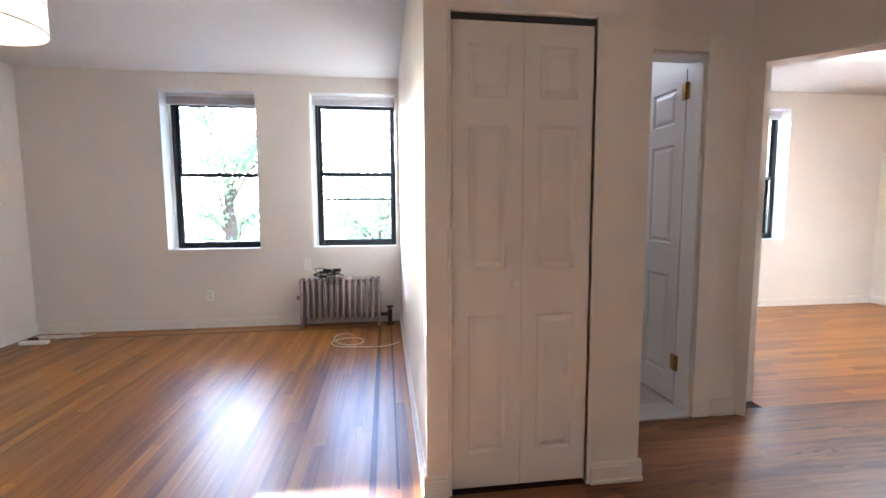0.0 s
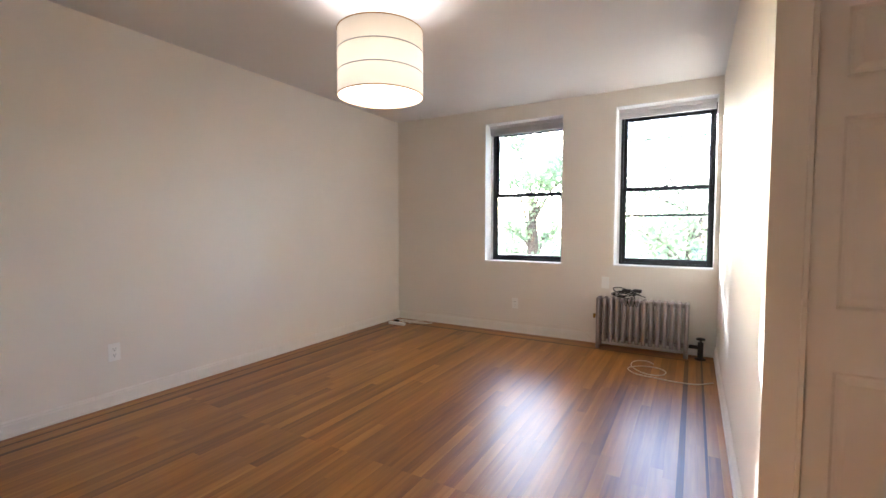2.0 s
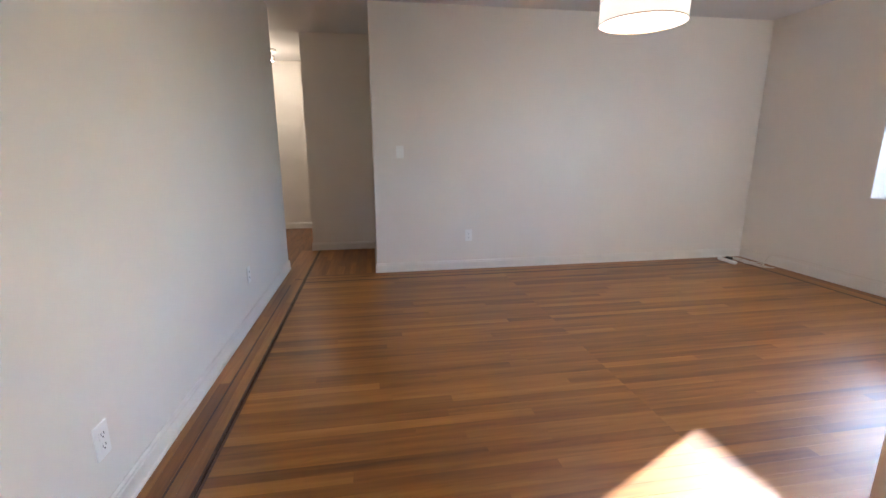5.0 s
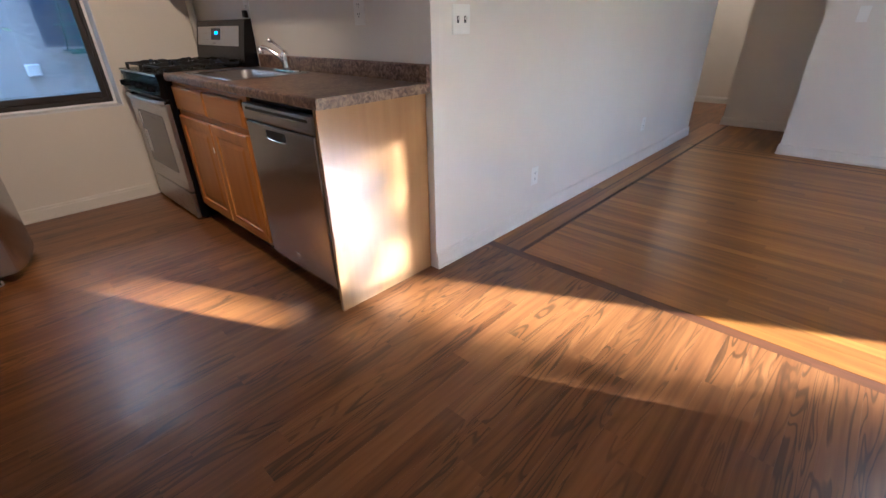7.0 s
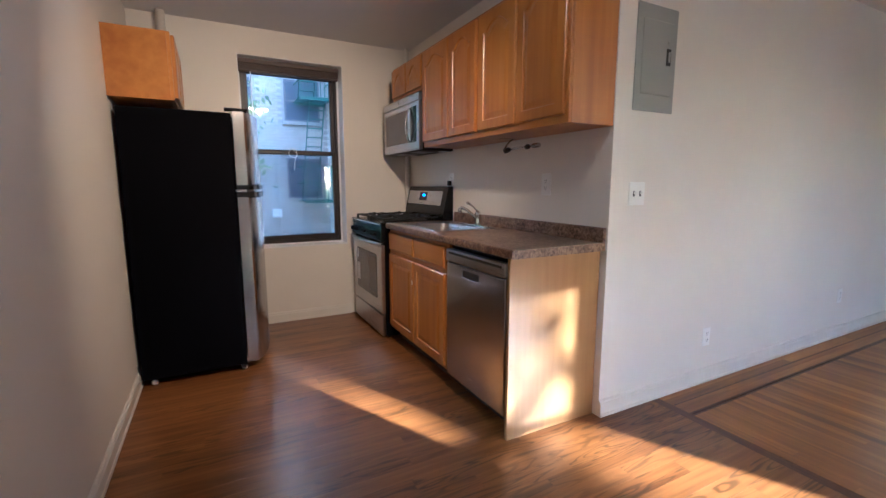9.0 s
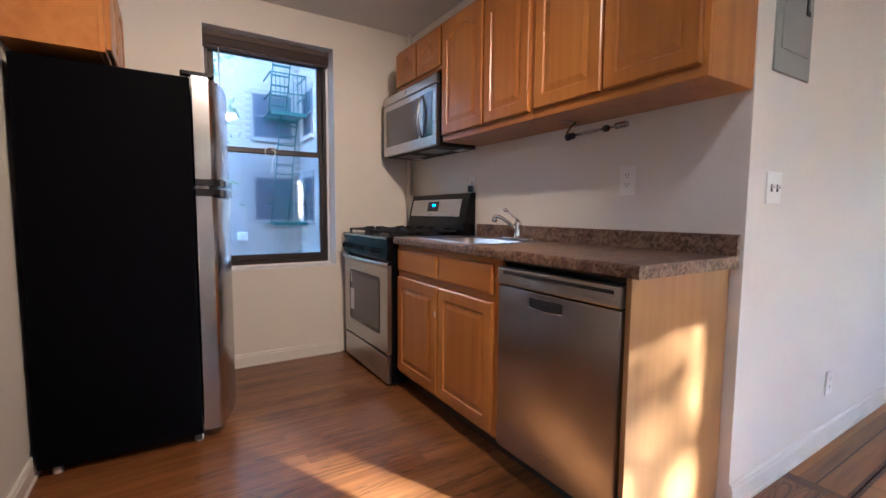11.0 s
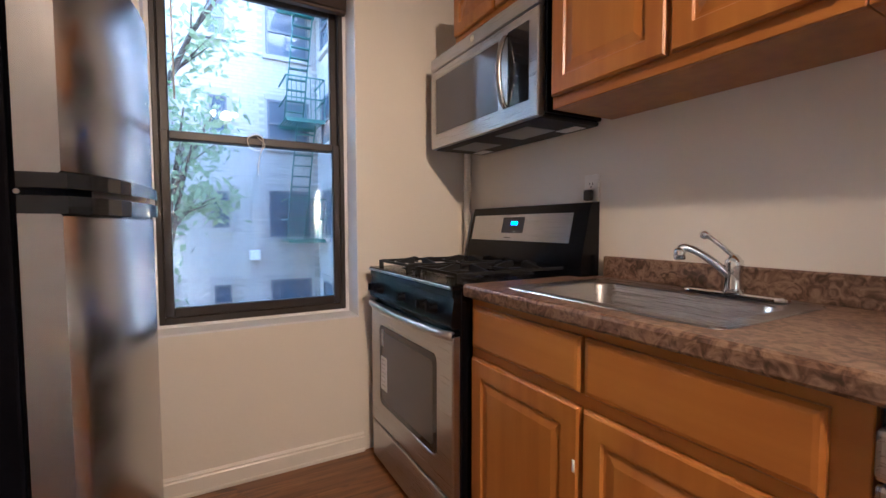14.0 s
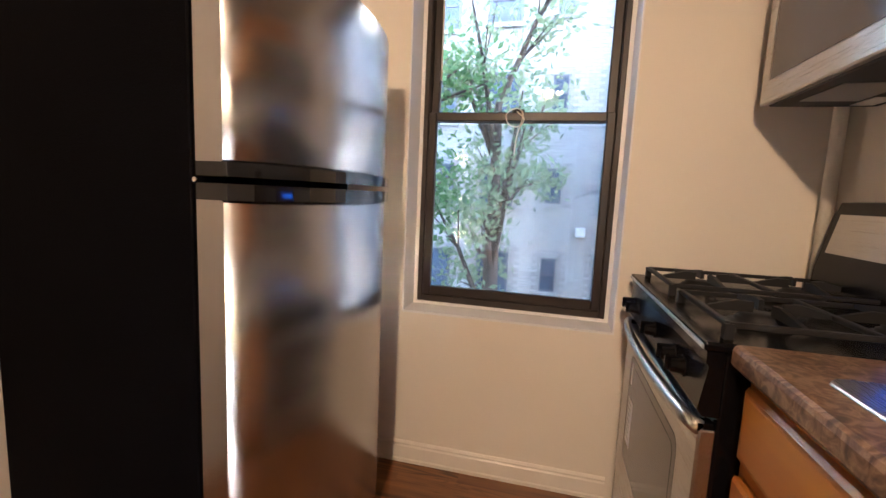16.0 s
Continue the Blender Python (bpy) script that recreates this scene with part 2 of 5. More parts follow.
M["strip_x"] = wood("varnished_oak_strip_across", LIV, 0, rough=0.37, coat=0.06, grain=7, bump=0.12, per_piece=0.3, ring=0.45, patch=0.10, wear=0.05, veins=0.12)
M["inlay"] = wood("dark_inlay", [(0.3, (0.050, 0.017, 0.006)), (0.7, (0.12, 0.042, 0.012))], 1, rough=0.42, coat=0.0, per_piece=0.3)
M["plank"] = wood("reddish_floor_plank", KIT, 0, rough=0.40, coat=0.3, grain=9, per_piece=0.16, ring=0.4, patch=0.08, veins=0.75)
M["pale_plank"] = wood("pale_plank", [(0.3, (0.32, 0.22, 0.13)), (0.7, (0.5, 0.38, 0.25))], 0, rough=0.3, coat=0.3)
M["sub"] = material("floor_joint", (0.022, 0.010, 0.005), 0.8)
CAB = [(0.25, (0.28, 0.090, 0.009)), (0.45, (0.385, 0.142, 0.013)), (0.6, (0.45, 0.186, 0.020)), (0.8, (0.52, 0.236, 0.036))]
M["maple"] = wood("honey_maple", CAB, 2, rough=0.34, coat=0.10, grain=5, per_piece=0.12, ring=0.6, bump=0.05)
M["maple_y"] = wood("honey_maple_across", CAB, 1, rough=0.34, coat=0.10, grain=5, per_piece=0.12, ring=0.6, bump=0.05)
M["panel_side"] = wood("pale_maple_veneer", [(0.25, (0.29, 0.145, 0.040)), (0.5, (0.36, 0.190, 0.058)), (0.8, (0.43, 0.245, 0.085))], 2, rough=0.32, coat=0.2, grain=5, per_piece=0.1)
M["toekick"] = material("toe_kick", (0.03, 0.018, 0.012), 0.6)
M["laminate"] = laminate("brown_mottled_laminate")
M["steel"] = brushed("brushed_steel", (0.52, 0.515, 0.52), 0.24, streak=0.5)
M["steel_y"] = brushed("brushed_steel_across", (0.50, 0.49, 0.485), 0.28, axis=1)
M["sinksteel"] = brushed("sink_steel", (0.46, 0.46, 0.47), 0.27, axis=1)
M["chrome"] = material("chrome", (0.75, 0.75, 0.75), 0.08, metal=1, spread=0.02, rough_spread=0.03)
M["brass"] = material("old_brass", (0.36, 0.22, 0.07), 0.35, metal=1, spread=0.2, scale=40)
M["black"] = material("black_enamel", (0.003, 0.003, 0.004), 0.22, spread=0.15, scale=30, spec=0.22)
M["blackside"] = material("black_textured_panel", (0.002, 0.002, 0.003), 0.55, spread=0.2, scale=120, bump=0.3, bump_scale=300, spec=0.02)
M["iron"] = material("cast_iron", (0.006, 0.006, 0.007), 0.6, spread=0.2, scale=60, bump=0.2, bump_scale=150)
M["ovenglass"] = material("dark_oven_glass", (0.10, 0.085, 0.075), 0.12, spread=0.05)
M["blackglass"] = material("black_glass", (0.012, 0.012, 0.014), 0.06, spread=0.05, rough_spread=0.02)
M["frame"] = material("dark_bronze_window_frame", (0.030, 0.024, 0.022), 0.4, spread=0.15, scale=20)
M["frame_n"] = material("black_window_frame", (0.014, 0.017, 0.020), 0.4, spread=0.15, scale=20)
M["glass"] = glass("window_glass", (0.97, 0.98, 0.98))
M["mesh"] = glass("insect_screen", (0.86, 0.88, 0.90))
M["blind"] = material("grey_blind", (0.62, 0.60, 0.60), 0.6, spread=0.08, scale=20)
M["brownblind"] = material("brown_blind", (0.085, 0.055, 0.045), 0.5, spread=0.12, scale=20)
M["plastic"] = material("white_plastic", (0.86, 0.85, 0.80), 0.35, spread=0.03)
M["dark"] = material("dark_slot", (0.02, 0.02, 0.02), 0.6)
M["panelgrey"] = material("grey_enamel_panel", (0.33, 0.335, 0.31), 0.45, spread=0.05, scale=8)
M["radiator"] = material("silver_radiator_paint", (0.36, 0.31, 0.29), 0.42, metal=0.45, spread=0.15, scale=25, bump=0.2, bump_scale=80)
M["cable_w"] = material("white_cable", (0.72, 0.67, 0.58), 0.5)
M["cable_k"] = material("black_cable", (0.012, 0.013, 0.016), 0.45)
M["shade"] = shade_cloth("white_lampshade_cloth", (0.72, 0.66, 0.54), 0.17)
M["blue"] = glowing("clock_light", (0.04, 0.22, 1.0), 1.0)
M["bulb"] = glowing("warm_bulb", (1.0, 0.78, 0.5), 18.0)
M["marble"] = material("white_marble_saddle", (0.55, 0.53, 0.50), 0.3, spread=0.12, scale=14)
M["tile"] = material("pale_floor_tile", (0.50, 0.43, 0.38), 0.35, spread=0.08)
M["label"] = material("white_paper_label", (0.75, 0.75, 0.74), 0.6)


# ---- building blocks ----
def slab(bm, x0, x1, y0, y1, z0, z1, r=0.0, seg=1):
    """A box, its edges rounded by r."""
    v = [bm.verts.new((x, y, z)) for x in (x0, x1) for y in (y0, y1) for z in (z0, z1)]
    faces = [bm.faces.new([v[i] for i in q]) for q in ((0, 1, 3, 2), (4, 6, 7, 5), (0, 4, 5, 1), (2, 3, 7, 6), (0, 2, 6, 4), (1, 5, 7, 3))]
    if r:
        edges = list({e for f in faces for e in f.edges})
        bmesh.ops.bevel(bm, geom=edges, offset=r, segments=seg, affect="EDGES", profile=0.5, clamp_overlap=True)


def rod(bm, p, q, r, sides=10, r2=None, cap=True):
    """A round bar from p to q."""
    p, q = Vector(p), Vector(q)
    turn = (q - p).to_track_quat("Z", "Y").to_matrix()
    rings = []
    for c, rad in ((p, r), (q, r if r2 is None else r2)):
        rings.append([bm.verts.new(c + turn @ Vector((rad * math.cos(2 * math.pi * i / sides), rad * math.sin(2 * math.pi * i / sides), 0))) for i in range(sides)])
    for i in range(sides):
        j = (i + 1) % sides
        f = bm.faces.new((rings[0][i], rings[0][j], rings[1][j], rings[1][i]))
        f.smooth = True
    if cap:
        bm.faces.new(rings[0][::-1]), bm.faces.new(rings[1])


def tube(bm, pts, r, sides=8):
    """A bent round bar through the points."""
    pts = [Vector(p) for p in pts]
    rings = []
    for i, p in enumerate(pts):
        d = (pts[min(i + 1, len(pts) - 1)] - pts[max(i - 1, 0)])
        turn = d.to_track_quat("Z", "Y").to_matrix()
        rings.append([bm.verts.new(p + turn @ Vector((r * math.cos(2 * math.pi * k / sides), r * math.sin(2 * math.pi * k / sides), 0))) for k in range(sides)])
    for a, b in zip(rings, rings[1:]):
        best = min(range(sides), key=lambda s: sum((a[k].co - b[(k + s) % sides].co).length for k in range(sides)))
        for k in range(sides):
            f = bm.faces.new((a[k], a[(k + 1) % sides], b[(k + 1 + best) % sides], b[(k + best) % sides]))
            f.smooth = True
    bm.faces.new(rings[0][::-1]), bm.faces.new(rings[-1])


def lathe(bm, centre, profile, sides=24, axis="z"):
    """A turned form: profile is radius and height, in turn."""
    rings = []
    for r, h in profile:
        ring = []
        for i in range(sides):
            a = 2 * math.pi * i / sides
            c, s = r * math.cos(a), r * math.sin(a)
            off = (c, s, h) if axis == "z" else (h, c, s) if axis == "x" else (c, h, s)
            ring.append(bm.verts.new(Vector(centre) + Vector(off)))
        rings.append(ring)
    for a, b in zip(rings, rings[1:]):
        for i in range(sides):
            j = (i + 1) % sides
            f = bm.faces.new((a[i], a[j], b[j], b[i]))
            f.smooth = True
    bm.faces.new(rings[0][::-1]), bm.faces.new(rings[-1])


def spline(pts, n=6):
    """Points of a smooth line through pts."""
    pts = [Vector(p) for p in pts]
    out = []
    for i in range(len(pts) - 1):
        a, b, c, d = pts[max(i - 1, 0)], pts[i], pts[i + 1], pts[min(i + 2, len(pts) - 1)]
        for k in range(n):
            t = k / n
            out.append(0.5 * ((2 * b) + (c - a) * t + (2 * a - 5 * b + 4 * c - d) * t * t + (3 * b - a - 3 * c + d) * t ** 3))
    return out + [pts[-1]]


def finish(name, bm, mat, inward=True):
    if inward:
        bmesh.ops.recalc_face_normals(bm, faces=bm.faces)
    me = bpy.data.meshes.new(name)
    bm.to_mesh(me)
    bm.free()
    me.materials.append(mat)
    return me


def part(name, bm, mat, parent, label="", normals=True):
    ob = new(name, finish(name, bm, mat, normals))
    ob.parent = parent
    return tagged(ob, label)


def base(name, label, category, at=(0, 0, 0), group=""):
    ob = new(name)
    ob.location = at
    return tagged(ob, label, category, group)


def structure(name, bm, mat, label=""):
    return tagged(new(name, finish(name, bm, mat)), label, kind="structure")


def boxes(*rows, r=0.0, seg=1):
    bm = bmesh.new()
    for b in rows:
        slab(bm, *b, r=r, seg=seg)
    return bm


# ---- the rooms ----
CEIL = 2.44
KS = -2.45                # the kitchen's south wall
NW = 4.93                 # the window wall
EX = 2.18                 # the kitchen's east wall
LW = -3.718                # the living room's west wall
LE = -0.30                # the living room's east wall
T = 0.12
CF = 2.10                 # the closet's front
"""Windows of the north wall: x0, x1, z0, z1."""
WINS = [(-2.53, -1.667, 0.768, 2.285), (-1.168, -0.335, 0.773, 2.293), (3.25, 4.12, 0.78, 2.26)]
KWIN = (0.636, 1.477, 0.662, 2.232)


def wall_with(bm, x0, x1, y0, y1, holes, z1=CEIL):
    """A wall along x, with openings (x0, x1, z0, z1)."""
    at = x0
    for a, b, c, d in sorted(holes):
        slab(bm, at, a, y0, y1, 0, z1)
        if c > 0:
            slab(bm, a, b, y0, y1, 0, c)
        slab(bm, a, b, y0, y1, d, z1)
        at = b
    slab(bm, at, x1, y0, y1, 0, z1)


bm = bmesh.new()
wall_with(bm, LW - T, 5.47, NW, NW + 0.36, WINS)
structure("wall_north", bm, M["wall"], "cream painted window wall")
bm = bmesh.new()
wall_with(bm, -T, EX + T, KS - 0.36, KS, [KWIN])
structure("wall_kitchen_south", bm, M["wall"], "cream painted kitchen wall with one window")
structure("wall_kitchen_west", boxes((-T, 0, KS, -T, 0, CEIL)), M["wall"], "cream painted wall behind the kitchen counter")
structure("wall_white", boxes((-4.0, 0, -T, 0, 0, CEIL)), M["wall"], "long cream painted wall beside the kitchen")
structure("wall_hall_end", boxes((-4.0, -4.0 + T, -1.8, -T, 0, CEIL)), M["wall"])
structure("wall_kitchen_east", boxes((EX, EX + T, KS, 1.94, 0, CEIL)), M["wall"], "cream painted wall beside the refrigerator")
structure("wall_west", boxes((LW - T, LW, 0.888, NW, 0, CEIL)), M["wall"], "large cream painted wall of the living room")
structure("wall_alcove", boxes((-4.85 - T, LW - T, 0.888, 0.888 + T, 0, CEIL), (-4.85 - T, -4.85, 0.14, 0.888, 0, CEIL)), M["wall"])
structure("wall_hall_north", boxes((-6.5, -4.85 - T, 0.14, 0.14 + T, 0, CEIL)), M["wall"])
structure("wall_hall_west", boxes((-6.5 - T, -6.5, -1.8, 0.14 + T, 0, CEIL)), M["wall"])
structure("wall_hall_south", boxes((-6.5 - T, -4.0 + T, -1.8 - T, -1.8, 0, CEIL)), M["wall"])
structure("wall_living_east", boxes((LE, LE + T, CF + 0.09, NW, 0, CEIL)), M["wall"], "cream painted wall between the living room and the bathroom")
bm = bmesh.new()
wall_with(bm, LE, 0.60, CF, CF + 0.09, [(-0.20, 0.368, 0, 1.875)])
structure("wall_closet_front", bm, M["wall"])
structure("wall_closet_side", boxes((0.51, 0.60, CF + 0.09, 2.58, 0, CEIL)), M["wall"])
structure("wall_closet_back", boxes((LE + T, 0.51, 2.62, 2.70, 0, CEIL)), M["wall"])
bm = bmesh.new()
wall_with(bm, 0.51, 1.46, 2.58, 2.70, [(0.605, 1.207, 0, 1.945)])
structure("wall_bathroom", bm, M["wall"])
structure("wall_bathroom_east", boxes((1.58, 1.58 + T, 2.70, NW, 0, CEIL)), M["wall"])


def diagonal_wall():
    """The wall across the corner, with the bedroom's doorway."""
    a, b = Vector((1.46, 2.58, 0)), Vector((EX, 1.94, 0))
    d = (b - a).normalized()
    nrm = Vector((-d.y, d.x, 0))
    if nrm.x < 0:
        nrm = -nrm
    length = (b - a).length
    bm = bmesh.new()

    def block(s0, s1, z0, z1):
        vs = [a + d * s + nrm * t + Vector((0, 0, z)) for s in (s0, s1) for t in (0, T) for z in (z0, z1)]
        v = [bm.verts.new(p) for p in vs]
        for q in ((0, 1, 3, 2), (4, 6, 7, 5), (0, 4, 5, 1), (2, 3, 7, 6), (0, 2, 6, 4), (1, 5, 7, 3)):
            bm.faces.new([v[i] for i in q])
    block(0, 0.065, 0, CEIL)
    block(0.065, 0.86, 1.90, CEIL)
    block(0.86, length, 0, CEIL)
    structure("wall_diagonal", bm, M["wall"], "short diagonal wall with the bedroom doorway")


diagonal_wall()
structure("wall_bedroom_south", boxes((EX + T, 5.35, 0.9, 0.9 + T, 0, CEIL)), M["wall"])
structure("wall_bedroom_east", boxes((5.35, 5.35 + T, 0.9, NW, 0, CEIL)), M["wall"])
structure("ceiling", boxes((-6.7, 5.5, KS - 0.36, NW + 0.36, CEIL, CEIL + 0.2)), M["ceiling"], "off-white painted ceiling")
structure("subfloor", boxes((-6.7, 5.5, KS - 0.36, NW + 0.36, -0.2, -0.006)), M["sub"])


# ---- joinery helpers ----
def facing(kind, at):
    """Turns (u, v, out) into the room: u to run along the wall, v up, out off the wall's face at `at`."""
    return {"+x": lambda u, v, w: Vector((at + w, u, v)), "-x": lambda u, v, w: Vector((at - w, u, v)),
            "+y": lambda u, v, w: Vector((u, at + w, v)), "-y": lambda u, v, w: Vector((u, at - w, v))}[kind]


def loft(bm, loops, cap0=True, cap1=True):
    rings = [[bm.verts.new(p) for p in lp] for lp in loops]
    n = len(rings[0])
    for a, b in zip(rings, rings[1:]):
        for i in range(n):
            bm.faces.new((a[i], a[(i + 1) % n], b[(i + 1) % n], b[i]))
    if cap0:
        bm.faces.new(rings[0][::-1])
    if cap1:
        bm.faces.new(rings[-1])


def outline(u0, u1, v0, v1, inset=0.0, arch=0.0, n=14):
    """A rectangle whose top may rise to an arch in the middle."""
    u0, u1, v0, v1 = u0 + inset, u1 - inset, v0 + inset, v1 - inset
    top = []
    for i in range(n + 1):
        f = i / n
        k = min(max((f - 0.12) / 0.76, 0), 1)
        top.append((u1 + (u0 - u1) * f, v1 - arch * (1 - math.sin(math.pi * k) ** 0.75)))
    return [(u0, v0), (u1, v0)] + top


def lay(f, pts, w):
    return [f(u, v, w) for u, v in pts]


def raised_door(name, parent, f, u0, u1, v0, v1, mat, thick=0.019, rail=0.055, arch=0.0, label=""):
    """A cabinet door: a frame round a raised panel."""
    bm = bmesh.new()
    a = outline(u0, u1, v0, v1)
    p = lambda ins, ar=arch: outline(u0 + rail, u1 - rail, v0 + rail, v1 - rail, ins, ar)
    loft(bm, [lay(f, a, 0.0), lay(f, a, thick - 0.005), lay(f, outline(u0, u1, v0, v1, 0.005), thick), lay(f, p(0), thick), lay(f, p(0.004), thick - 0.007),
              lay(f, p(0.011), thick - 0.007), lay(f, p(0.036), thick - 0.001), lay(f, p(0.040), thick - 0.001)])
    return part(name, bm, mat, parent, label)


def box_on(bm, f, u0, u1, v0, v1, w0, w1, r=0.0, seg=1):
    a, b = f(u0, v0, w0), f(u1, v1, w1)
    slab(bm, min(a.x, b.x), max(a.x, b.x), min(a.y, b.y), max(a.y, b.y), min(a.z, b.z), max(a.z, b.z), r, seg)


# ---- windows ----
def window(name, win, kind, face, mat, meet, label, inset=0.16, bars=(), side=0.0):
    """A double-hung window in its opening."""
    x0, x1, z0, z1 = win
    f = facing(kind, face)
    w = tagged(new(name), label, kind="structure")
    wide = win
    if kind == "+y":
        x0, x1, z0, z1 = x0 + 0.022, x1 - 0.022, z0 + 0.021, z1 - 0.020
        bm = bmesh.new()
        for u0, u1 in ((wide[0] + 0.006, x0), (x1, wide[1] - 0.006)):
            box_on(bm, f, u0, u1, wide[2] + 0.008, wide[3] - 0.006, -inset - 0.05, -inset - 0.001)
        box_on(bm, f, x0, x1, wide[2] + 0.008, z0, -inset - 0.05, -inset - 0.001), box_on(bm, f, x0, x1, z1, wide[3] - 0.006, -inset - 0.05, -inset - 0.001)
        part("stop_moulding", bm, M["reveal"], w, "white painted stop moulding")
    if side:
        x0, z1 = x0 + side, z1 - side
        bm = bmesh.new()
        box_on(bm, f, wide[0] + 0.006, x0, z0 + 0.008, wide[3] - 0.006, -inset - 0.05, -inset - 0.001)
        box_on(bm, f, x0, x1 - 0.006, z1, wide[3] - 0.006, -inset - 0.05, -inset - 0.001)
        part("stop_moulding", bm, M["reveal"], w, "white painted stop moulding")
    fw = 0.022
    d0, d1 = -inset - 0.075, -inset
    bm = bmesh.new()
    box_on(bm, f, x0, x0 + fw, z0, z1, d0, d1, 0.003), box_on(bm, f, x1 - fw, x1, z0, z1, d0, d1, 0.003)
    box_on(bm, f, x0 + fw, x1 - fw, z1 - 0.05, z1, d0, d1, 0.003), box_on(bm, f, x0 + fw, x1 - fw, z0, z0 + 0.03, d0, d1, 0.003)
    part("window_frame", bm, mat, w)

    def sash(nm, a, b, w0, w1, st=0.034, bot=0.04, top=0.036):
        bm = bmesh.new()
        box_on(bm, f, x0 + fw, x0 + fw + st, a, b, w0, w1, 0.004), box_on(bm, f, x1 - fw - st, x1 - fw, a, b, w0, w1, 0.004)
        box_on(bm, f, x0 + fw + st, x1 - fw - st, a, a + bot, w0, w1, 0.004), box_on(bm, f, x0 + fw + st, x1 - fw - st, b - top, b, w0, w1, 0.004)
        s = part(nm, bm, mat, w)
        bm = bmesh.new()
        box_on(bm, f, x0 + fw + st - 0.004, x1 - fw - st + 0.004, a + bot - 0.004, b - top + 0.004, (w0 + w1) / 2 - 0.002, (w0 + w1) / 2 + 0.002)
        g = part("pane", bm, M["glass"], s)
        g.visible_shadow = False
        return s
    sash("lower_sash", z0 + 0.03, meet + 0.018, d1 - 0.034, d1 - 0.004)
    sash("upper_sash", meet - 0.018, z1 - 0.05, d1 - 0.070, d1 - 0.040)
    bm = bmesh.new()
    box_on(bm, f, (x0 + x1) / 2 - 0.025, (x0 + x1) / 2 + 0.025, meet + 0.018, meet + 0.03, d1 - 0.03, d1 - 0.006, 0.004)
    part("latch", bm, mat, w)
    for z, t in bars:
        bm = bmesh.new()
        box_on(bm, f, x0 + fw, x1 - fw, z - t / 2, z + t / 2, d0 - 0.03, d0 - 0.015)
        part("guard_bar", bm, mat, w)
    x0, x1, z0, z1 = wide
    bm = bmesh.new()
    box_on(bm, f, x0, x1, z0 - 0.001, z0 + 0.008, -inset, -0.0015)
    box_on(bm, f, x0, x0 + 0.006, z0 + 0.008, z1 - 0.006, -inset, -0.0015), box_on(bm, f, x1 - 0.006, x1, z0 + 0.008, z1 - 0.006, -inset, -0.0015)
    box_on(bm, f, x0, x1, z1 - 0.006, z1, -inset, -0.0015)
    part("window_reveal", bm, M["reveal"], w, "white painted plaster reveal")
    return w


window("window_1", WINS[0], "-y", NW, M["frame_n"], 1.50, "black double-hung window with a raised grey blind", bars=((1.20, 0.006),), side=0.03)
window("window_2", WINS[1], "-y", NW, M["frame_n"], 1.515, "black double-hung window with thin guard bars", bars=((2.0, 0.012), (1.262, 0.022)), side=0.03)
window("window_3", WINS[2], "-y", NW, M["frame_n"], 1.50, "black double-hung bedroom window")
window("window_4", KWIN, "+y", KS, M["frame"], 1.485, "dark bronze double-hung kitchen window", inset=0.14)


def screen(parent, win, z1):
    """An insect screen outside the lower sash."""
    part("insect_screen", boxes((win[0] + 0.03, win[1] - 0.03, KS - 0.262, KS - 0.260, win[2] + 0.04, z1)), M["mesh"], parent, "fine grey insect screen").visible_shadow = False


screen(bpy.data.objects["window_4"], KWIN, 1.47)


def blind(name, win, kind, face, mat, drop, inset, label):
    x0, x1, z0, z1 = win
    f = facing(kind, face)
    ob = base(name, label, "blind")
    bm = bmesh.new()
    box_on(bm, f, x0 + 0.012, x1 - 0.012, z1 - 0.042, z1 - 0.007, -inset + 0.004, -inset + 0.05, 0.003)
    part("headrail", bm, mat, ob)
    n = 12
    bm = bmesh.new()
    for i in range(n):
        z = z1 - 0.044 - (drop - 0.045) * (i + 1) / (n + 1)
        box_on(bm, f, x0 + 0.014, x1 - 0.014, z, z + 0.0022, -inset + 0.006, -inset + 0.048 - 0.003 * (i % 2))
    part("slats", bm, mat, ob)
    bm = bmesh.new()
    box_on(bm, f, x0 + 0.014, x1 - 0.014, z1 - drop - 0.014, z1 - drop, -inset + 0.008, -inset + 0.045, 0.003)
    part("bottom_rail", bm, mat, ob)
    return ob


blind("window_blind", WINS[0], "-y", NW, M["blind"], 0.10, 0.16, "grey slatted blind drawn up under the lintel")
blind("window_blind", WINS[1], "-y", NW, M["blind"], 0.08, 0.16, "pale grey slatted blind drawn fully up")
blind("window_blind", WINS[2], "-y", NW, M["blind"], 0.08, 0.16, "pale grey slatted blind drawn fully up")
kb = blind("window_blind", KWIN, "+y", KS, M["brownblind"], 0.095, 0.14, "dark brown slatted kitchen blind drawn up")
bm = bmesh.new()
rod(bm, (1.375, KS - 0.10, 2.13), (1.372, KS - 0.095, 1.62), 0.004, 6)
part("wand", bm, M["plastic"], kb)
bm = bmesh.new()
tube(bm, spline([(1.06, KS - 0.115, 1.50), (1.03, KS - 0.11, 1.47), (1.05, KS - 0.11, 1.44), (1.09, KS - 0.112, 1.45), (1.10, KS - 0.11, 1.49), (1.06, KS - 0.11, 1.51), (1.035, KS - 0.112, 1.485), (1.055, KS - 0.11, 1.40), (1.06, KS - 0.11, 1.33)]), 0.0025, 6)
part("cord", bm, M["cable_w"], kb)


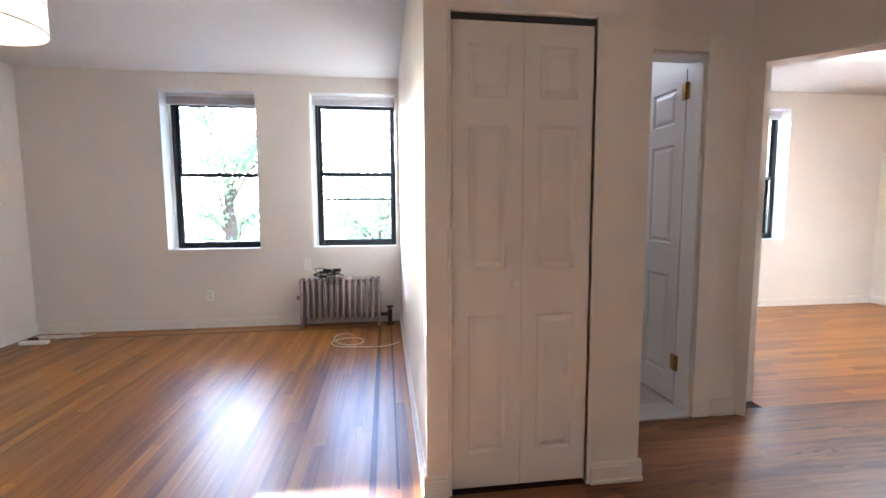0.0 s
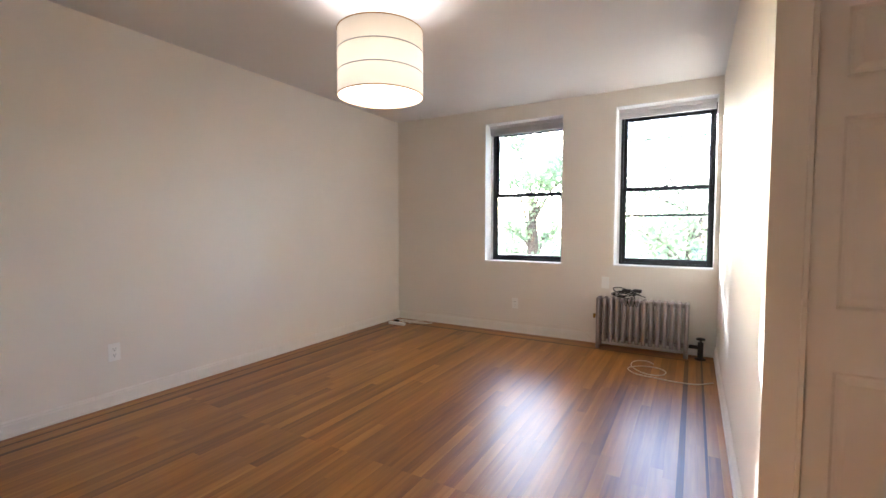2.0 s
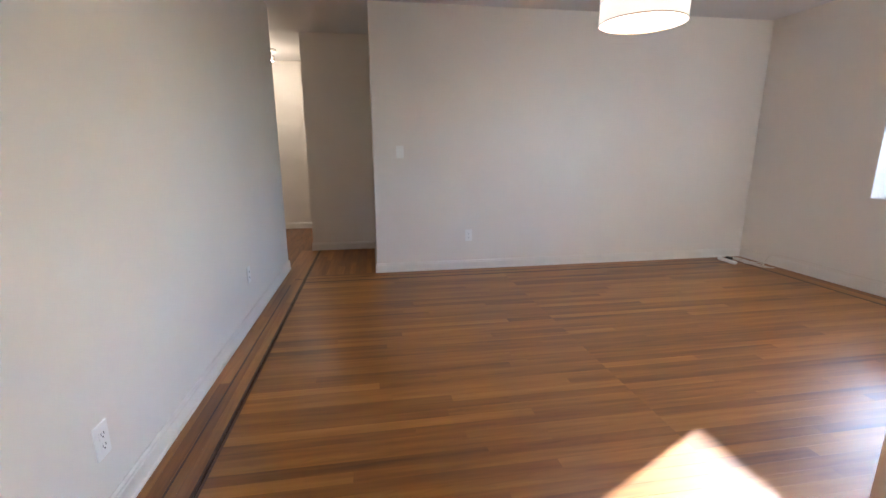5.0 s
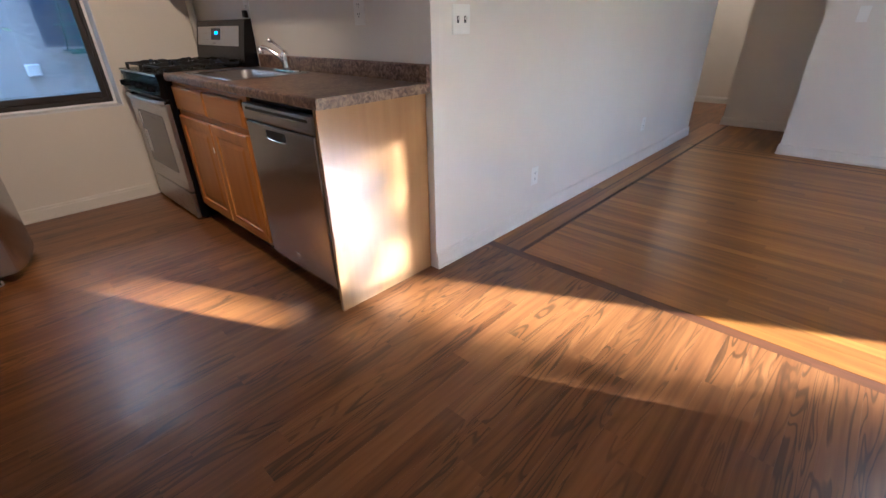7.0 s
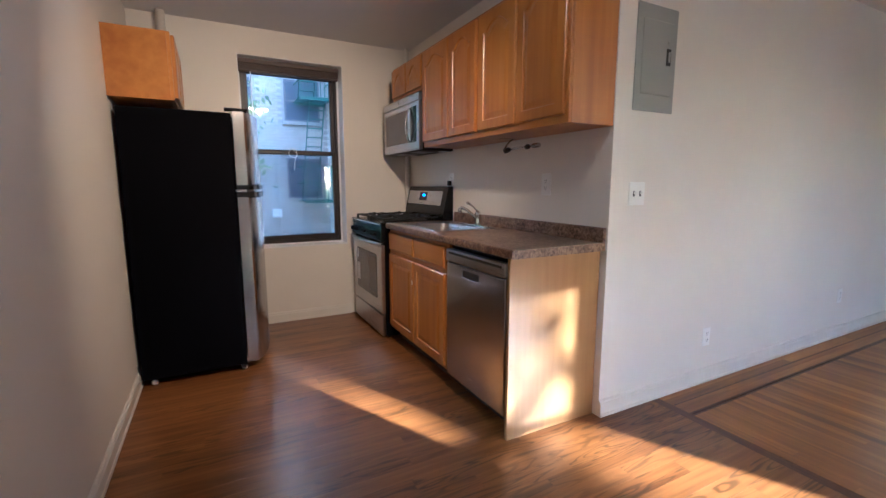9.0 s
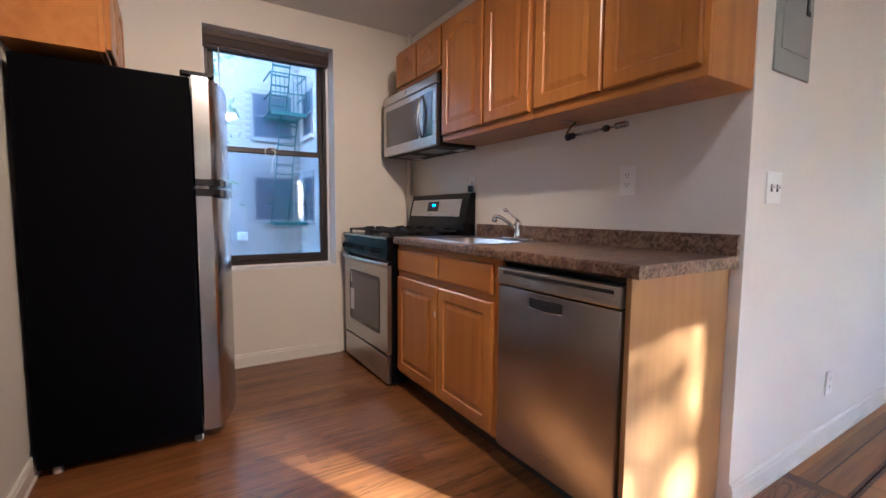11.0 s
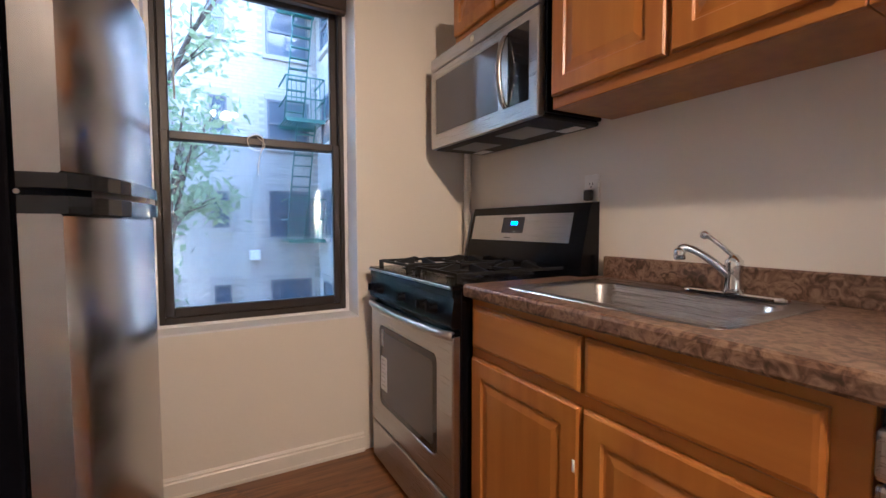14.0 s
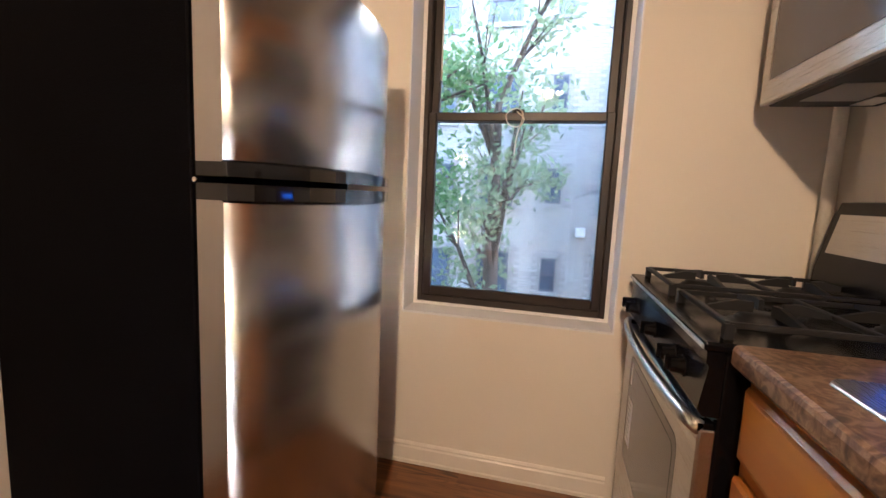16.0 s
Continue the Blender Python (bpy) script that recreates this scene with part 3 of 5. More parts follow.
# ---- skirting boards, casings, saddle ----
def skirting(name, p, q, out, h=0.092):
    """A skirting board from p to q, its face turned towards out."""
    p, q, o = Vector((*p, 0)), Vector((*q, 0)), Vector((*out, 0)).normalized()
    prof = [(0.0005, 0.001), (0.019, 0.001), (0.019, 0.014), (0.014, 0.018), (0.014, h - 0.022), (0.010, h - 0.016), (0.011, h - 0.008), (0.004, h), (0.0005, h)]
    bm = bmesh.new()
    a = [bm.verts.new(p + o * w + Vector((0, 0, z))) for w, z in prof]
    b = [bm.verts.new(q + o * w + Vector((0, 0, z))) for w, z in prof]
    n = len(prof)
    for i in range(n):
        bm.faces.new((a[i], a[(i + 1) % n], b[(i + 1) % n], b[i]))
    bm.faces.new(a[::-1]), bm.faces.new(b)
    return structure(name, bm, M["trim"])


skirting("baseboard", (LW, 0.888 - 0.012), (LW, NW), (1, 0))
skirting("baseboard", (LW + 0.02, NW), (LE - 0.02, NW), (0, -1))
skirting("baseboard", (LE, CF - 0.012), (LE, NW), (-1, 0))
skirting("baseboard", (LE - 0.012, CF), (-0.214, CF), (0, -1))
skirting("baseboard", (0.382, CF), (0.612, CF), (0, -1))
skirting("baseboard", (0.60, CF - 0.012), (0.60, 2.58), (1, 0))
skirting("baseboard", (-4.012, 0), (0.0, 0), (0, 1))
skirting("baseboard", (-4.0, 0.012), (-4.0, -1.8), (-1, 0))
skirting("baseboard", (-4.85, 0.888), (LW + 0.012, 0.888), (0, -1))
skirting("baseboard", (-4.85, 0.128), (-4.85, 0.868), (1, 0))
skirting("baseboard", (-6.5, 0.14), (-4.838, 0.14), (0, -1))
skirting("baseboard", (-6.5, -1.8), (-6.5, 0.12), (1, 0))
skirting("baseboard", (0.62, KS), (EX, KS), (0, 1))
skirting("baseboard", (EX, KS + 0.02), (EX, 1.93), (-1, 0))
skirting("baseboard", (1.318, 2.58), (1.46, 2.58), (0, -1))
skirting("baseboard", (1.72, NW), (5.35, NW), (0, -1))
skirting("baseboard", (5.35, 1.0), (5.35, NW - 0.02), (-1, 0))
structure("trim", boxes((-0.214, -0.20, CF - 0.007, CF + 0.035, 0, 1.89), (0.368, 0.382, CF - 0.007, CF + 0.035, 0, 1.89), (-0.20, 0.368, CF - 0.007, CF + 0.035, 1.876, 1.89), r=0.002), M["trim"], "narrow painted closet door casing")
structure("trim", boxes((-0.198, 0.366, CF + 0.007, CF + 0.035, 1.854, 1.874)), M["dark"], "dark folding door track")
structure("trim", boxes((1.207, 1.312, 2.562, 2.58, 0, 2.045), (0.605, 1.207, 2.562, 2.58, 1.945, 2.045), (1.190, 1.207, 2.58, 2.70, 0, 1.945), (0.615, 1.190, 2.58, 2.70, 1.93, 1.945), r=0.003), M["trim"], "painted bathroom door casing")
structure("threshold", boxes((0.605, 1.190, 2.555, 2.72, 0.0, 0.022), r=0.006), M["marble"], "white marble door saddle")
structure("floor_bathroom", boxes((0.40, 1.58, 2.72, NW, 0.0, 0.012)), M["tile"], "pale tiled bathroom floor")


# ---- doors ----
def six_panel(name, parent, f, u0, u1, v0, v1, cols, rows, rail=0.05, thick=0.03, mat=None, label=""):
    """A moulded door leaf with sunk and raised panels. rows: (v0, v1) as shares of the height."""
    mat = mat or M["door"]
    bm = bmesh.new()
    us = [u0]
    w = (u1 - u0 - rail * (cols + 1)) / cols
    spans = [(u0 + rail + i * (w + rail), u0 + rail + i * (w + rail) + w) for i in range(cols)]
    vs = [(v0 + a * (v1 - v0), v0 + b * (v1 - v0)) for a, b in rows]
    box_on(bm, f, u0, u1, v0, v1, -thick, -0.009)
    last = u0
    for a, b in spans + [(u1, u1)]:
        box_on(bm, f, last, a, v0, v1, -0.009, 0)
        last = b
    for a, b in spans:
        lastv = v0
        for c, d in vs + [(v1, v1)]:
            box_on(bm, f, a, b, lastv, c, -0.009, 0)
            lastv = d
        for c, d in vs:
            loft(bm, [lay(f, outline(a, b, c, d, 0, 0, 2), 0.0005), lay(f, outline(a, b, c, d, 0.009, 0, 2), -0.0075), lay(f, outline(a, b, c, d, 0.016, 0, 2), -0.0075), lay(f, outline(a, b, c, d, 0.034, 0, 2), -0.001)], cap0=False)
    return part(name, bm, mat, parent, label)


ROWS = [(0.078, 0.39), (0.49, 0.79), (0.85, 0.955)]
closet = base("folding_closet_door", "closed off-white folding closet door with moulded panels", "door")
fc = facing("-y", CF + 0.011)
for a, b in ((-0.196, 0.0825), (0.0855, 0.364)):
    leaf = six_panel("door_leaf", closet, fc, a, b, 0.018, 1.850, 1, ROWS, rail=0.062)
bm = bmesh.new()
lathe(bm, (0.045, CF + 0.011, 0.86), [(0.006, -0.0), (0.006, -0.018), (0.016, -0.024), (0.019, -0.032), (0.014, -0.040), (0.003, -0.042)], 16, "y")
part("knob", bm, M["plastic"], closet, "small white round knob")

bath = base("door_1", "open white moulded bathroom door with brass hinges", "door", (1.190, 2.705, 0))
leaf = six_panel("door_leaf", bath, facing("+y", 0.0), 0.0, 0.62, 0.03, 1.905, 2, ROWS, rail=0.075, thick=0.034)
for z in (0.22, 1.74):
    bm = bmesh.new()
    rod(bm, (-0.006, 0.006, z), (-0.006, 0.006, z + 0.09), 0.008, 8)
    slab(bm, -0.004, 0.03, 0.0, 0.003, z, z + 0.09)
    slab(bm, -0.03, -0.004, 0.0, 0.003, z, z + 0.09)
    part("hinge", bm, M["brass"], bath, "tarnished brass hinge")
bm = bmesh.new()
lathe(bm, (0.55, 0.0, 0.93), [(0.026, 0.0), (0.026, 0.008), (0.010, 0.012), (0.010, 0.035), (0.026, 0.045), (0.028, 0.06), (0.018, 0.072), (0.002, 0.074)], 18, "y")
part("door_knob", bm, M["brass"], bath, "brass door knob")
bath.rotation_euler = (0, 0, radians(92))
bath["kind"] = "structure"


# ---- plates on the walls ----
def plate(kind, f, u, v, w=0.07, h=0.115, label=""):
    names = {"outlet": ("wall_outlet", "outlet"), "switch": ("light_switch", "switch"), "double": ("light_switch", "switch"), "blank": ("wall_plate", "outlet")}
    ob = base(names[kind][0], label, names[kind][1])
    bm = bmesh.new()
    box_on(bm, f, u - w / 2, u + w / 2, v - h / 2, v + h / 2, 0, 0.006, 0.003, 2)
    part("cover_plate", bm, M["plastic"], ob)
    if kind == "outlet":
        for s in (-1, 1):
            bm = bmesh.new()
            box_on(bm, f, u - 0.017, u + 0.017, v + s * 0.0195 - 0.014, v + s * 0.0195 + 0.014, 0.006, 0.008, 0.001)
            sock = part("socket", bm, M["plastic"], ob)
            bm = bmesh.new()
            for du in (-0.007, 0.007):
                box_on(bm, f, u + du - 0.0012, u + du + 0.0012, v + s * 0.0195 - 0.001, v + s * 0.0195 + 0.008, 0.008, 0.0085)
            box_on(bm, f, u - 0.0025, u + 0.0025, v + s * 0.0195 - 0.010, v + s * 0.0195 - 0.005, 0.008, 0.0085)
            part("slots", bm, M["dark"], sock)
    elif kind in ("switch", "double"):
        for du in ((0,) if kind == "switch" else (-0.023, 0.023)):
            bm = bmesh.new()
            box_on(bm, f, u + du - 0.006, u + du + 0.006, v - 0.013, v + 0.013, 0.006, 0.0075)
            part("toggle_slot", bm, M["dark"] if kind == "double" else M["plastic"], ob)
            bm = bmesh.new()
            box_on(bm, f, u + du - 0.004, u + du + 0.004, v - 0.002, v + 0.010, 0.0075, 0.020, 0.002)
            part("toggle", bm, M["plastic"], ob)
    return ob


fw0, fk0, fn0, fl0 = facing("+y", 0.0), facing("+x", 0.0), facing("-y", NW), facing("+x", LW)
plate("double", fw0, -0.183, 1.157, 0.115, 0.115, label="white double light switch on the cream wall")
plate("outlet", fw0, -0.885, 0.29, label="white painted-over outlet low on the long cream wall")
plate("outlet", fw0, -2.60, 0.34, label="white painted-over outlet low near the hall")
plate("outlet", fk0, -0.462, 1.204, 0.078, 0.125, label="white double outlet above the worktop")
so = plate("outlet", fk0, -1.60, 1.235, label="almond outlet behind the stove with a black plug")
bm = bmesh.new()
slab(bm, 0.009, 0.035, -1.615, -1.585, 1.195, 1.235, 0.004)
part("plug", bm, M["dark"], so)
plate("outlet", fl0, 1.80, 0.345, label="white outlet low on the large cream wall")
plate("switch", fl0, 1.135, 1.16, label="white light switch near the alcove corner")
plate("outlet", fn0, -2.165, 0.32, label="white outlet low on the window wall")
plate("blank", fn0, -1.235, 0.605, label="white blank plate above the radiator's end")

panel = base("electrical_panel", "grey painted electrical breaker panel set in the cream wall", "electrical panel")
bm = bmesh.new()
box_on(bm, fw0, -0.405, -0.112, 1.56, 2.055, 0, 0.008, 0.003)
part("panel_frame", bm, M["panelgrey"], panel)
bm = bmesh.new()
box_on(bm, fw0, -0.372, -0.150, 1.64, 1.985, 0.008, 0.013, 0.002)
pd = part("panel_door", bm, M["panelgrey"], panel)
bm = bmesh.new()
box_on(bm, fw0, -0.355, -0.322, 1.785, 1.865, 0.013, 0.017, 0.002)
part("latch", bm, M["dark"], pd)
bm = bmesh.new()
box_on(bm, fw0, -0.345, -0.332, 1.80, 1.85, 0.017, 0.022, 0.002)
part("latch_plate", bm, M["panelgrey"], pd)
bm = bmesh.new()
lathe(bm, (-0.338, 0.0145, 1.895), [(0.009, -0.001), (0.009, 0.002)], 10, "y")
part("screw", bm, M["panelgrey"], pd)


# ---- the kitchen ----
FY0, FY1 = -2.155, -1.475


def refrigerator():
    fr = base("refrigerator", "tall black-sided refrigerator with brushed steel doors against the cream wall", "refrigerator")
    part("cabinet_body", boxes((1.585, 2.155, FY0, FY1, 0.045, 1.63), r=0.006, seg=2), M["blackside"], fr, "textured black cabinet sides")
    part("kick_grille", boxes((1.59, 1.62, FY0 + 0.02, FY1 - 0.02, 0.012, 0.045)), M["dark"], fr)
    n = 16

    def door(nm, z0, z1):
        bm = bmesh.new()
        rings = []
        y0, y1 = FY0 + 0.002, FY1 - 0.002
        prof = [(1.578, y1), (1.578, y1 - 0.0)] + [(1.540 - 0.130 * math.sin(math.pi * (0.02 + 0.80 * i / n)) ** 0.6, y1 + (y0 - y1) * i / n) for i in range(n + 1)] + [(1.578, y0)]
        prof = prof[1:]
        for z, ins in ((z0, 0.003), (z0 + 0.004, 0), (z1 - 0.004, 0), (z1, 0.003)):
            rings.append([Vector((x + (ins if x < 1.57 else 0), y, z)) for x, y in prof])
        loft(bm, rings)
        d = part(nm, bm, M["steel"], fr, "bowed brushed steel door")
        for fc_ in d.data.polygons:
            fc_.use_smooth = abs(fc_.normal.z) < 0.5 and fc_.normal.x < -0.05
        return d
    low = door("lower_door", 0.06, 1.125)
    up = door("freezer_door", 1.20, 1.640)
    for d, z0, z1 in ((low, 1.125, 1.158), (up, 1.172, 1.20)):
        bm = bmesh.new()
        prof = [(1.578, FY1 - 0.002)] + [(1.532 - 0.134 * math.sin(math.pi * (0.02 + 0.80 * i / n)) ** 0.6, FY1 - 0.002 + (FY0 - FY1 + 0.004) * i / n) for i in range(n + 1)] + [(1.578, FY0 + 0.002)]
        loft(bm, [[Vector((x, y, z)) for x, y in prof] for z in (z0, z1)])
        part("door_handle", bm, M["blackglass"], d, "glossy black handle band across the door")
    part("top_hinge", boxes((1.49, 1.62, FY1 - 0.05, FY1 - 0.01, 1.641, 1.660), r=0.004), M["black"], fr)
    bm = bmesh.new()
    rod(bm, (1.575, FY1 + 0.001, 1.164), (1.575, FY1 + 0.006, 1.164), 0.005, 8)
    part("hinge_pin", bm, M["chrome"], fr)
    part("badge", boxes((1.424, 1.430, -2.06, -2.03, 1.565, 1.577)), M["chrome"], up)
    for y in (FY0 + 0.05, FY1 - 0.05):
        bm = bmesh.new()
        lathe(bm, (1.60, y, 0), [(0.018, 0.0005), (0.018, 0.02), (0.008, 0.022), (0.008, 0.046)], 10)
        part("foot", bm, M["plastic"], fr)
        bm = bmesh.new()
        lathe(bm, (2.10, y, 0), [(0.018, 0.0005), (0.018, 0.02), (0.008, 0.022), (0.008, 0.046)], 10)
        part("foot", bm, M["plastic"], fr)


def cabinet_run(name, label, y0, y1, z0, z1, x1, doors, arch=0.045, rail=0.052, fronts=(), toe=0.0, side="maple"):
    """A cabinet on the west wall, its doors facing east. doors: (y0, y1, z0, z1)."""
    cb = base(name, label, "kitchen cabinet")
    b = [(0.001, x1 - 0.019, y0, y1, z0 + toe, z1)]
    if toe:
        zb = 0.73
        b = [(0.001, x1 - 0.019, y0, y1, z0 + toe, zb), (x1 - 0.034, x1 - 0.019, y0, y1, zb, z1), (0.001, 0.016, y0, y1, zb, z1),
             (0.016, x1 - 0.034, y0, y0 + 0.016, zb, z1), (0.016, x1 - 0.034, y1 - 0.016, y1, zb, z1)]
    part("carcase", boxes(*b, r=0.0 if toe else 0.001), M[side], cb)
    bm = bmesh.new()
    ff = facing("+x", x1 - 0.019)
    box_on(bm, ff, y0, y1, z0 + toe, z1, 0.0003, 0.019, 0.002)
    part("face_frame", bm, M["maple_y"], cb)
    if toe:
        part("toe_kick", boxes((0.001, x1 - 0.075, y0 + 0.002, y1 - 0.002, z0, z0 + toe)), M["toekick"], cb)
    f = facing("+x", x1 + 0.0005)
    for a, b_, c, d in doors:
        raised_door("cabinet_door", cb, f, a, b_, c, d, M["maple"], rail=rail, arch=arch)
    for a, b_, c, d in fronts:
        bm = bmesh.new()
        o = outline(a, b_, c, d, 0, 0, 2)
        loft(bm, [lay(f, o, 0), lay(f, o, 0.010), lay(f, outline(a, b_, c, d, 0.006, 0, 2), 0.017), lay(f, outline(a, b_, c, d, 0.014, 0, 2), 0.019)])
        part("drawer_front", bm, M["maple_y"], cb)
    return cb


CB = -1.605               # where the stove and the base cabinet meet
base_cab = cabinet_run("base_cabinet", "honey maple sink cabinet with raised-panel doors and drawers", CB + 0.002, -0.645, 0, 0.875, 0.535,
                       [(CB + 0.022, -1.135, 0.125, 0.685), (-1.122, -0.690, 0.125, 0.685)], arch=0, fronts=[(CB + 0.022, -1.135, 0.718, 0.85), (-1.122, -0.690, 0.718, 0.85)], toe=0.10)
bm = bmesh.new()
slab(bm, 0.5545, 0.5575, -1.149, -1.141, 0.53, 0.56, 0.001)
part("latch", bm, M["plastic"], base_cab)
cabinet_run("wall_cabinet", "honey maple wall cabinet with arched doors beside the microwave", -1.515, -0.752, 1.478, 2.165, 0.285,
            [(-1.505, -1.115, 1.515, 2.145), (-1.100, -0.772, 1.515, 2.145)], arch=0.05)
cabinet_run("wall_cabinet", "honey maple wall cabinet with arched doors above the worktop", -0.750, -0.004, 1.478, 2.165, 0.285,
            [(-0.735, -0.385, 1.515, 2.145), (-0.372, -0.022, 1.515, 2.145)], arch=0.05)
cabinet_run("wall_cabinet", "short honey maple cabinet above the microwave with arched doors", -2.13, -1.517, 1.905, 2.165, 0.285,
            [(-2.115, -1.825, 1.925, 2.145), (-1.812, -1.532, 1.925, 2.145)], arch=0.05, rail=0.045)
fcab = base("wall_cabinet", "small honey maple cabinet fixed above the refrigerator", "kitchen cabinet")
part("carcase", boxes((1.885, EX - 0.001, -2.12, FY1 + 0.01, 1.675, 2.045), r=0.001), M["maple_y"], fcab)
part("face_frame", boxes((1.866, 1.8848, -2.12, FY1 + 0.01, 1.675, 2.045), r=0.002), M["maple_y"], fcab)
for a, b in ((-2.10, -1.80), (-1.79, -1.48)):
    raised_door("cabinet_door", fcab, facing("-x", 1.8655), a, b, 1.69, 2.03, M["maple"], arch=0.04, rail=0.045)

part("end_panel", boxes((0.001, 0.557, -0.058, -0.040, 0.0005, 0.875), r=0.001), M["panel_side"], base_cab, "pale maple end panel")


def dishwasher():
    dw = base("dishwasher", "brushed steel dishwasher with pocket handle under the worktop", "dishwasher")
    y0, y1 = -0.642, -0.062
    part("tub", boxes((0.02, 0.52, y0, y1, 0.09, 0.862)), M["black"], dw)
    f = facing("+x", 0.525)
    bm = bmesh.new()
    box_on(bm, f, y0 + 0.004, y1 - 0.004, 0.105, 0.775, 0, 0.035, 0.008, 2)
    part("door_panel", bm, M["steel"], dw, "brushed steel door")
    bm = bmesh.new()
    box_on(bm, f, y0 + 0.004, y1 - 0.004, 0.779, 0.848, -0.004, 0.040, 0.008, 2)
    cp = part("control_panel", bm, M["steel_y"], dw, "brushed steel control strip")
    bm = bmesh.new()
    box_on(bm, f, y0 + 0.04, y1 - 0.03, 0.822, 0.834, 0.0395, 0.0415, 0.001)
    part("vent_slot", bm, M["dark"], cp)
    bm = bmesh.new()
    box_on(bm, f, -0.455, -0.295, 0.715, 0.752, 0.0345, 0.0362, 0.0015)
    part("handle_pocket", bm, M["dark"], dw, "dark recessed handle pocket")
    bm = bmesh.new()
    tube(bm, [f(-0.455 + 0.16 * i / 10, 0.716 - 0.004 * math.sin(math.pi * i / 10), 0.038) for i in range(11)], 0.0035, 6)
    part("handle_lip", bm, M["chrome"], dw)
    bm = bmesh.new()
    box_on(bm, f, -0.385, -0.345, 0.168, 0.184, 0.035, 0.037, 0.001)
    part("badge", bm, M["chrome"], dw)
    part("kick_plate", boxes((0.44, 0.46, y0, y1, 0.001, 0.10)), M["dark"], dw)
    # Solid dark bar between dishwasher and worktop: the gap's shade put into its colour.
    part("worktop_gap", boxes((0.40, 0.532, y0, y1, 0.864, 0.8745)), M["dark"], dw)


def worktop():
    wt = base("worktop", "brown mottled laminate worktop with backsplash", "worktop")
    x1, z0, z1 = 0.568, 0.876, 0.916
    sx0, sx1, sy0, sy1 = 0.085, 0.485, -1.455, -0.875
    prof = [(0.001, z0), (x1 - 0.004, z0), (x1, z0 + 0.006), (x1, z1 - 0.010), (x1 - 0.003, z1 - 0.003), (x1 - 0.010, z1), (0.001, z1)]
    bm = bmesh.new()

    def run(y0, y1, pr):
        loft(bm, [[Vector((x, y, z)) for x, z in pr] for y in (y0, y1)])
    run(CB - 0.002, sy0, prof), run(sy1, -0.012, prof)
    run(sy0, sy1, [(sx1, z0)] + prof[1:6] + [(sx1, z1)])
    run(sy0, sy1, [(0.001, z0), (sx0, z0), (sx0, z1), (0.001, z1)])
    bmesh.ops.remove_doubles(bm, verts=bm.verts, dist=0.00005)
    part("slab", bm, M["laminate"], wt)
    bm = bmesh.new()
    y0, y1 = -1.525, -0.012
    pr = [(0.001, z1 + 0.0005), (0.021, z1 + 0.0005), (0.021, 0.985), (0.017, 0.991), (0.001, 0.991)]
    loft(bm, [[Vector((x, y, z)) for x, z in pr] for y in (y0, y1)])
    part("backsplash", bm, M["laminate"], wt)
    sk = base("kitchen_sink", "shallow stainless steel drop-in sink in the brown worktop", "sink")
    ly = lambda ins, z, r: [Vector((cx + r * math.cos(t), cy + r * math.sin(t), z)) for cx, cy, q in ((sx1 - ins - r, sy1 - ins - r, 0), (sx0 + ins + r, sy1 - ins - r, 1), (sx0 + ins + r, sy0 + ins + r, 2), (sx1 - ins - r, sy0 + ins + r, 3)) for t in [math.pi / 2 * (q + i / 5) for i in range(6)]]
    def ring(x0, x1_, y0_, y1_, z, r):
        return [Vector((cx + r * math.cos(t), cy + r * math.sin(t), z)) for cx, cy, q in ((x1_ - r, y1_ - r, 0), (x0 + r, y1_ - r, 1), (x0 + r, y0_ + r, 2), (x1_ - r, y0_ + r, 3)) for t in [math.pi / 2 * (q + i / 5) for i in range(6)]]
    bm = bmesh.new()
    X0, X1, Y0, Y1 = 0.062, 0.505, -1.475, -0.855
    bx0, bx1, by0, by1 = 0.135, 0.470, -1.435, -0.895
    loft(bm, [ring(X0, X1, Y0, Y1, z1 + 0.0006, 0.03), ring(X0 + 0.002, X1 - 0.002, Y0 + 0.002, Y1 - 0.002, z1 + 0.005, 0.03), ring(X0 + 0.012, X1 - 0.012, Y0 + 0.012, Y1 - 0.012, z1 + 0.004, 0.03),
              ring(bx0, bx1, by0, by1, z1 + 0.002, 0.06), ring(bx0 + 0.006, bx1 - 0.006, by0 + 0.006, by1 - 0.006, z1 - 0.006, 0.058), ring(bx0 + 0.022, bx1 - 0.022, by0 + 0.022, by1 - 0.022, z1 - 0.14, 0.05),
              ring(bx0 + 0.05, bx1 - 0.05, by0 + 0.05, by1 - 0.05, z1 - 0.158, 0.04)], cap0=False)
    s = part("basin", bm, M["sinksteel"], sk)
    for p_ in s.data.polygons:
        p_.use_smooth = abs(p_.normal.z) < 0.98
    bm = bmesh.new()
    lathe(bm, (0.30, -1.16, z1 - 0.1575), [(0.042, 0.0), (0.042, 0.003), (0.030, 0.003), (0.028, 0.001)], 20)
    part("drain", bm, M["chrome"], sk)
    fa = base("faucet", "chrome single-lever faucet with a low curved spout", "faucet")
    c = Vector((0.098, -1.045, z1 + 0.005))
    bm = bmesh.new()
    loft(bm, [ring(0.075, 0.122, -1.17, -0.92, c.z + 0.0005, 0.022), ring(0.076, 0.121, -1.169, -0.921, c.z + 0.006, 0.022), ring(0.084, 0.113, -1.16, -0.93, c.z + 0.009, 0.014)])
    part("deck_plate", bm, M["chrome"], fa)
    bm = bmesh.new()
    lathe(bm, c, [(0.024, 0.009), (0.022, 0.02), (0.019, 0.06), (0.022, 0.078), (0.021, 0.09), (0.010, 0.104), (0.002, 0.107)], 18)
    part("body", bm, M["chrome"], fa)
    bm = bmesh.new()
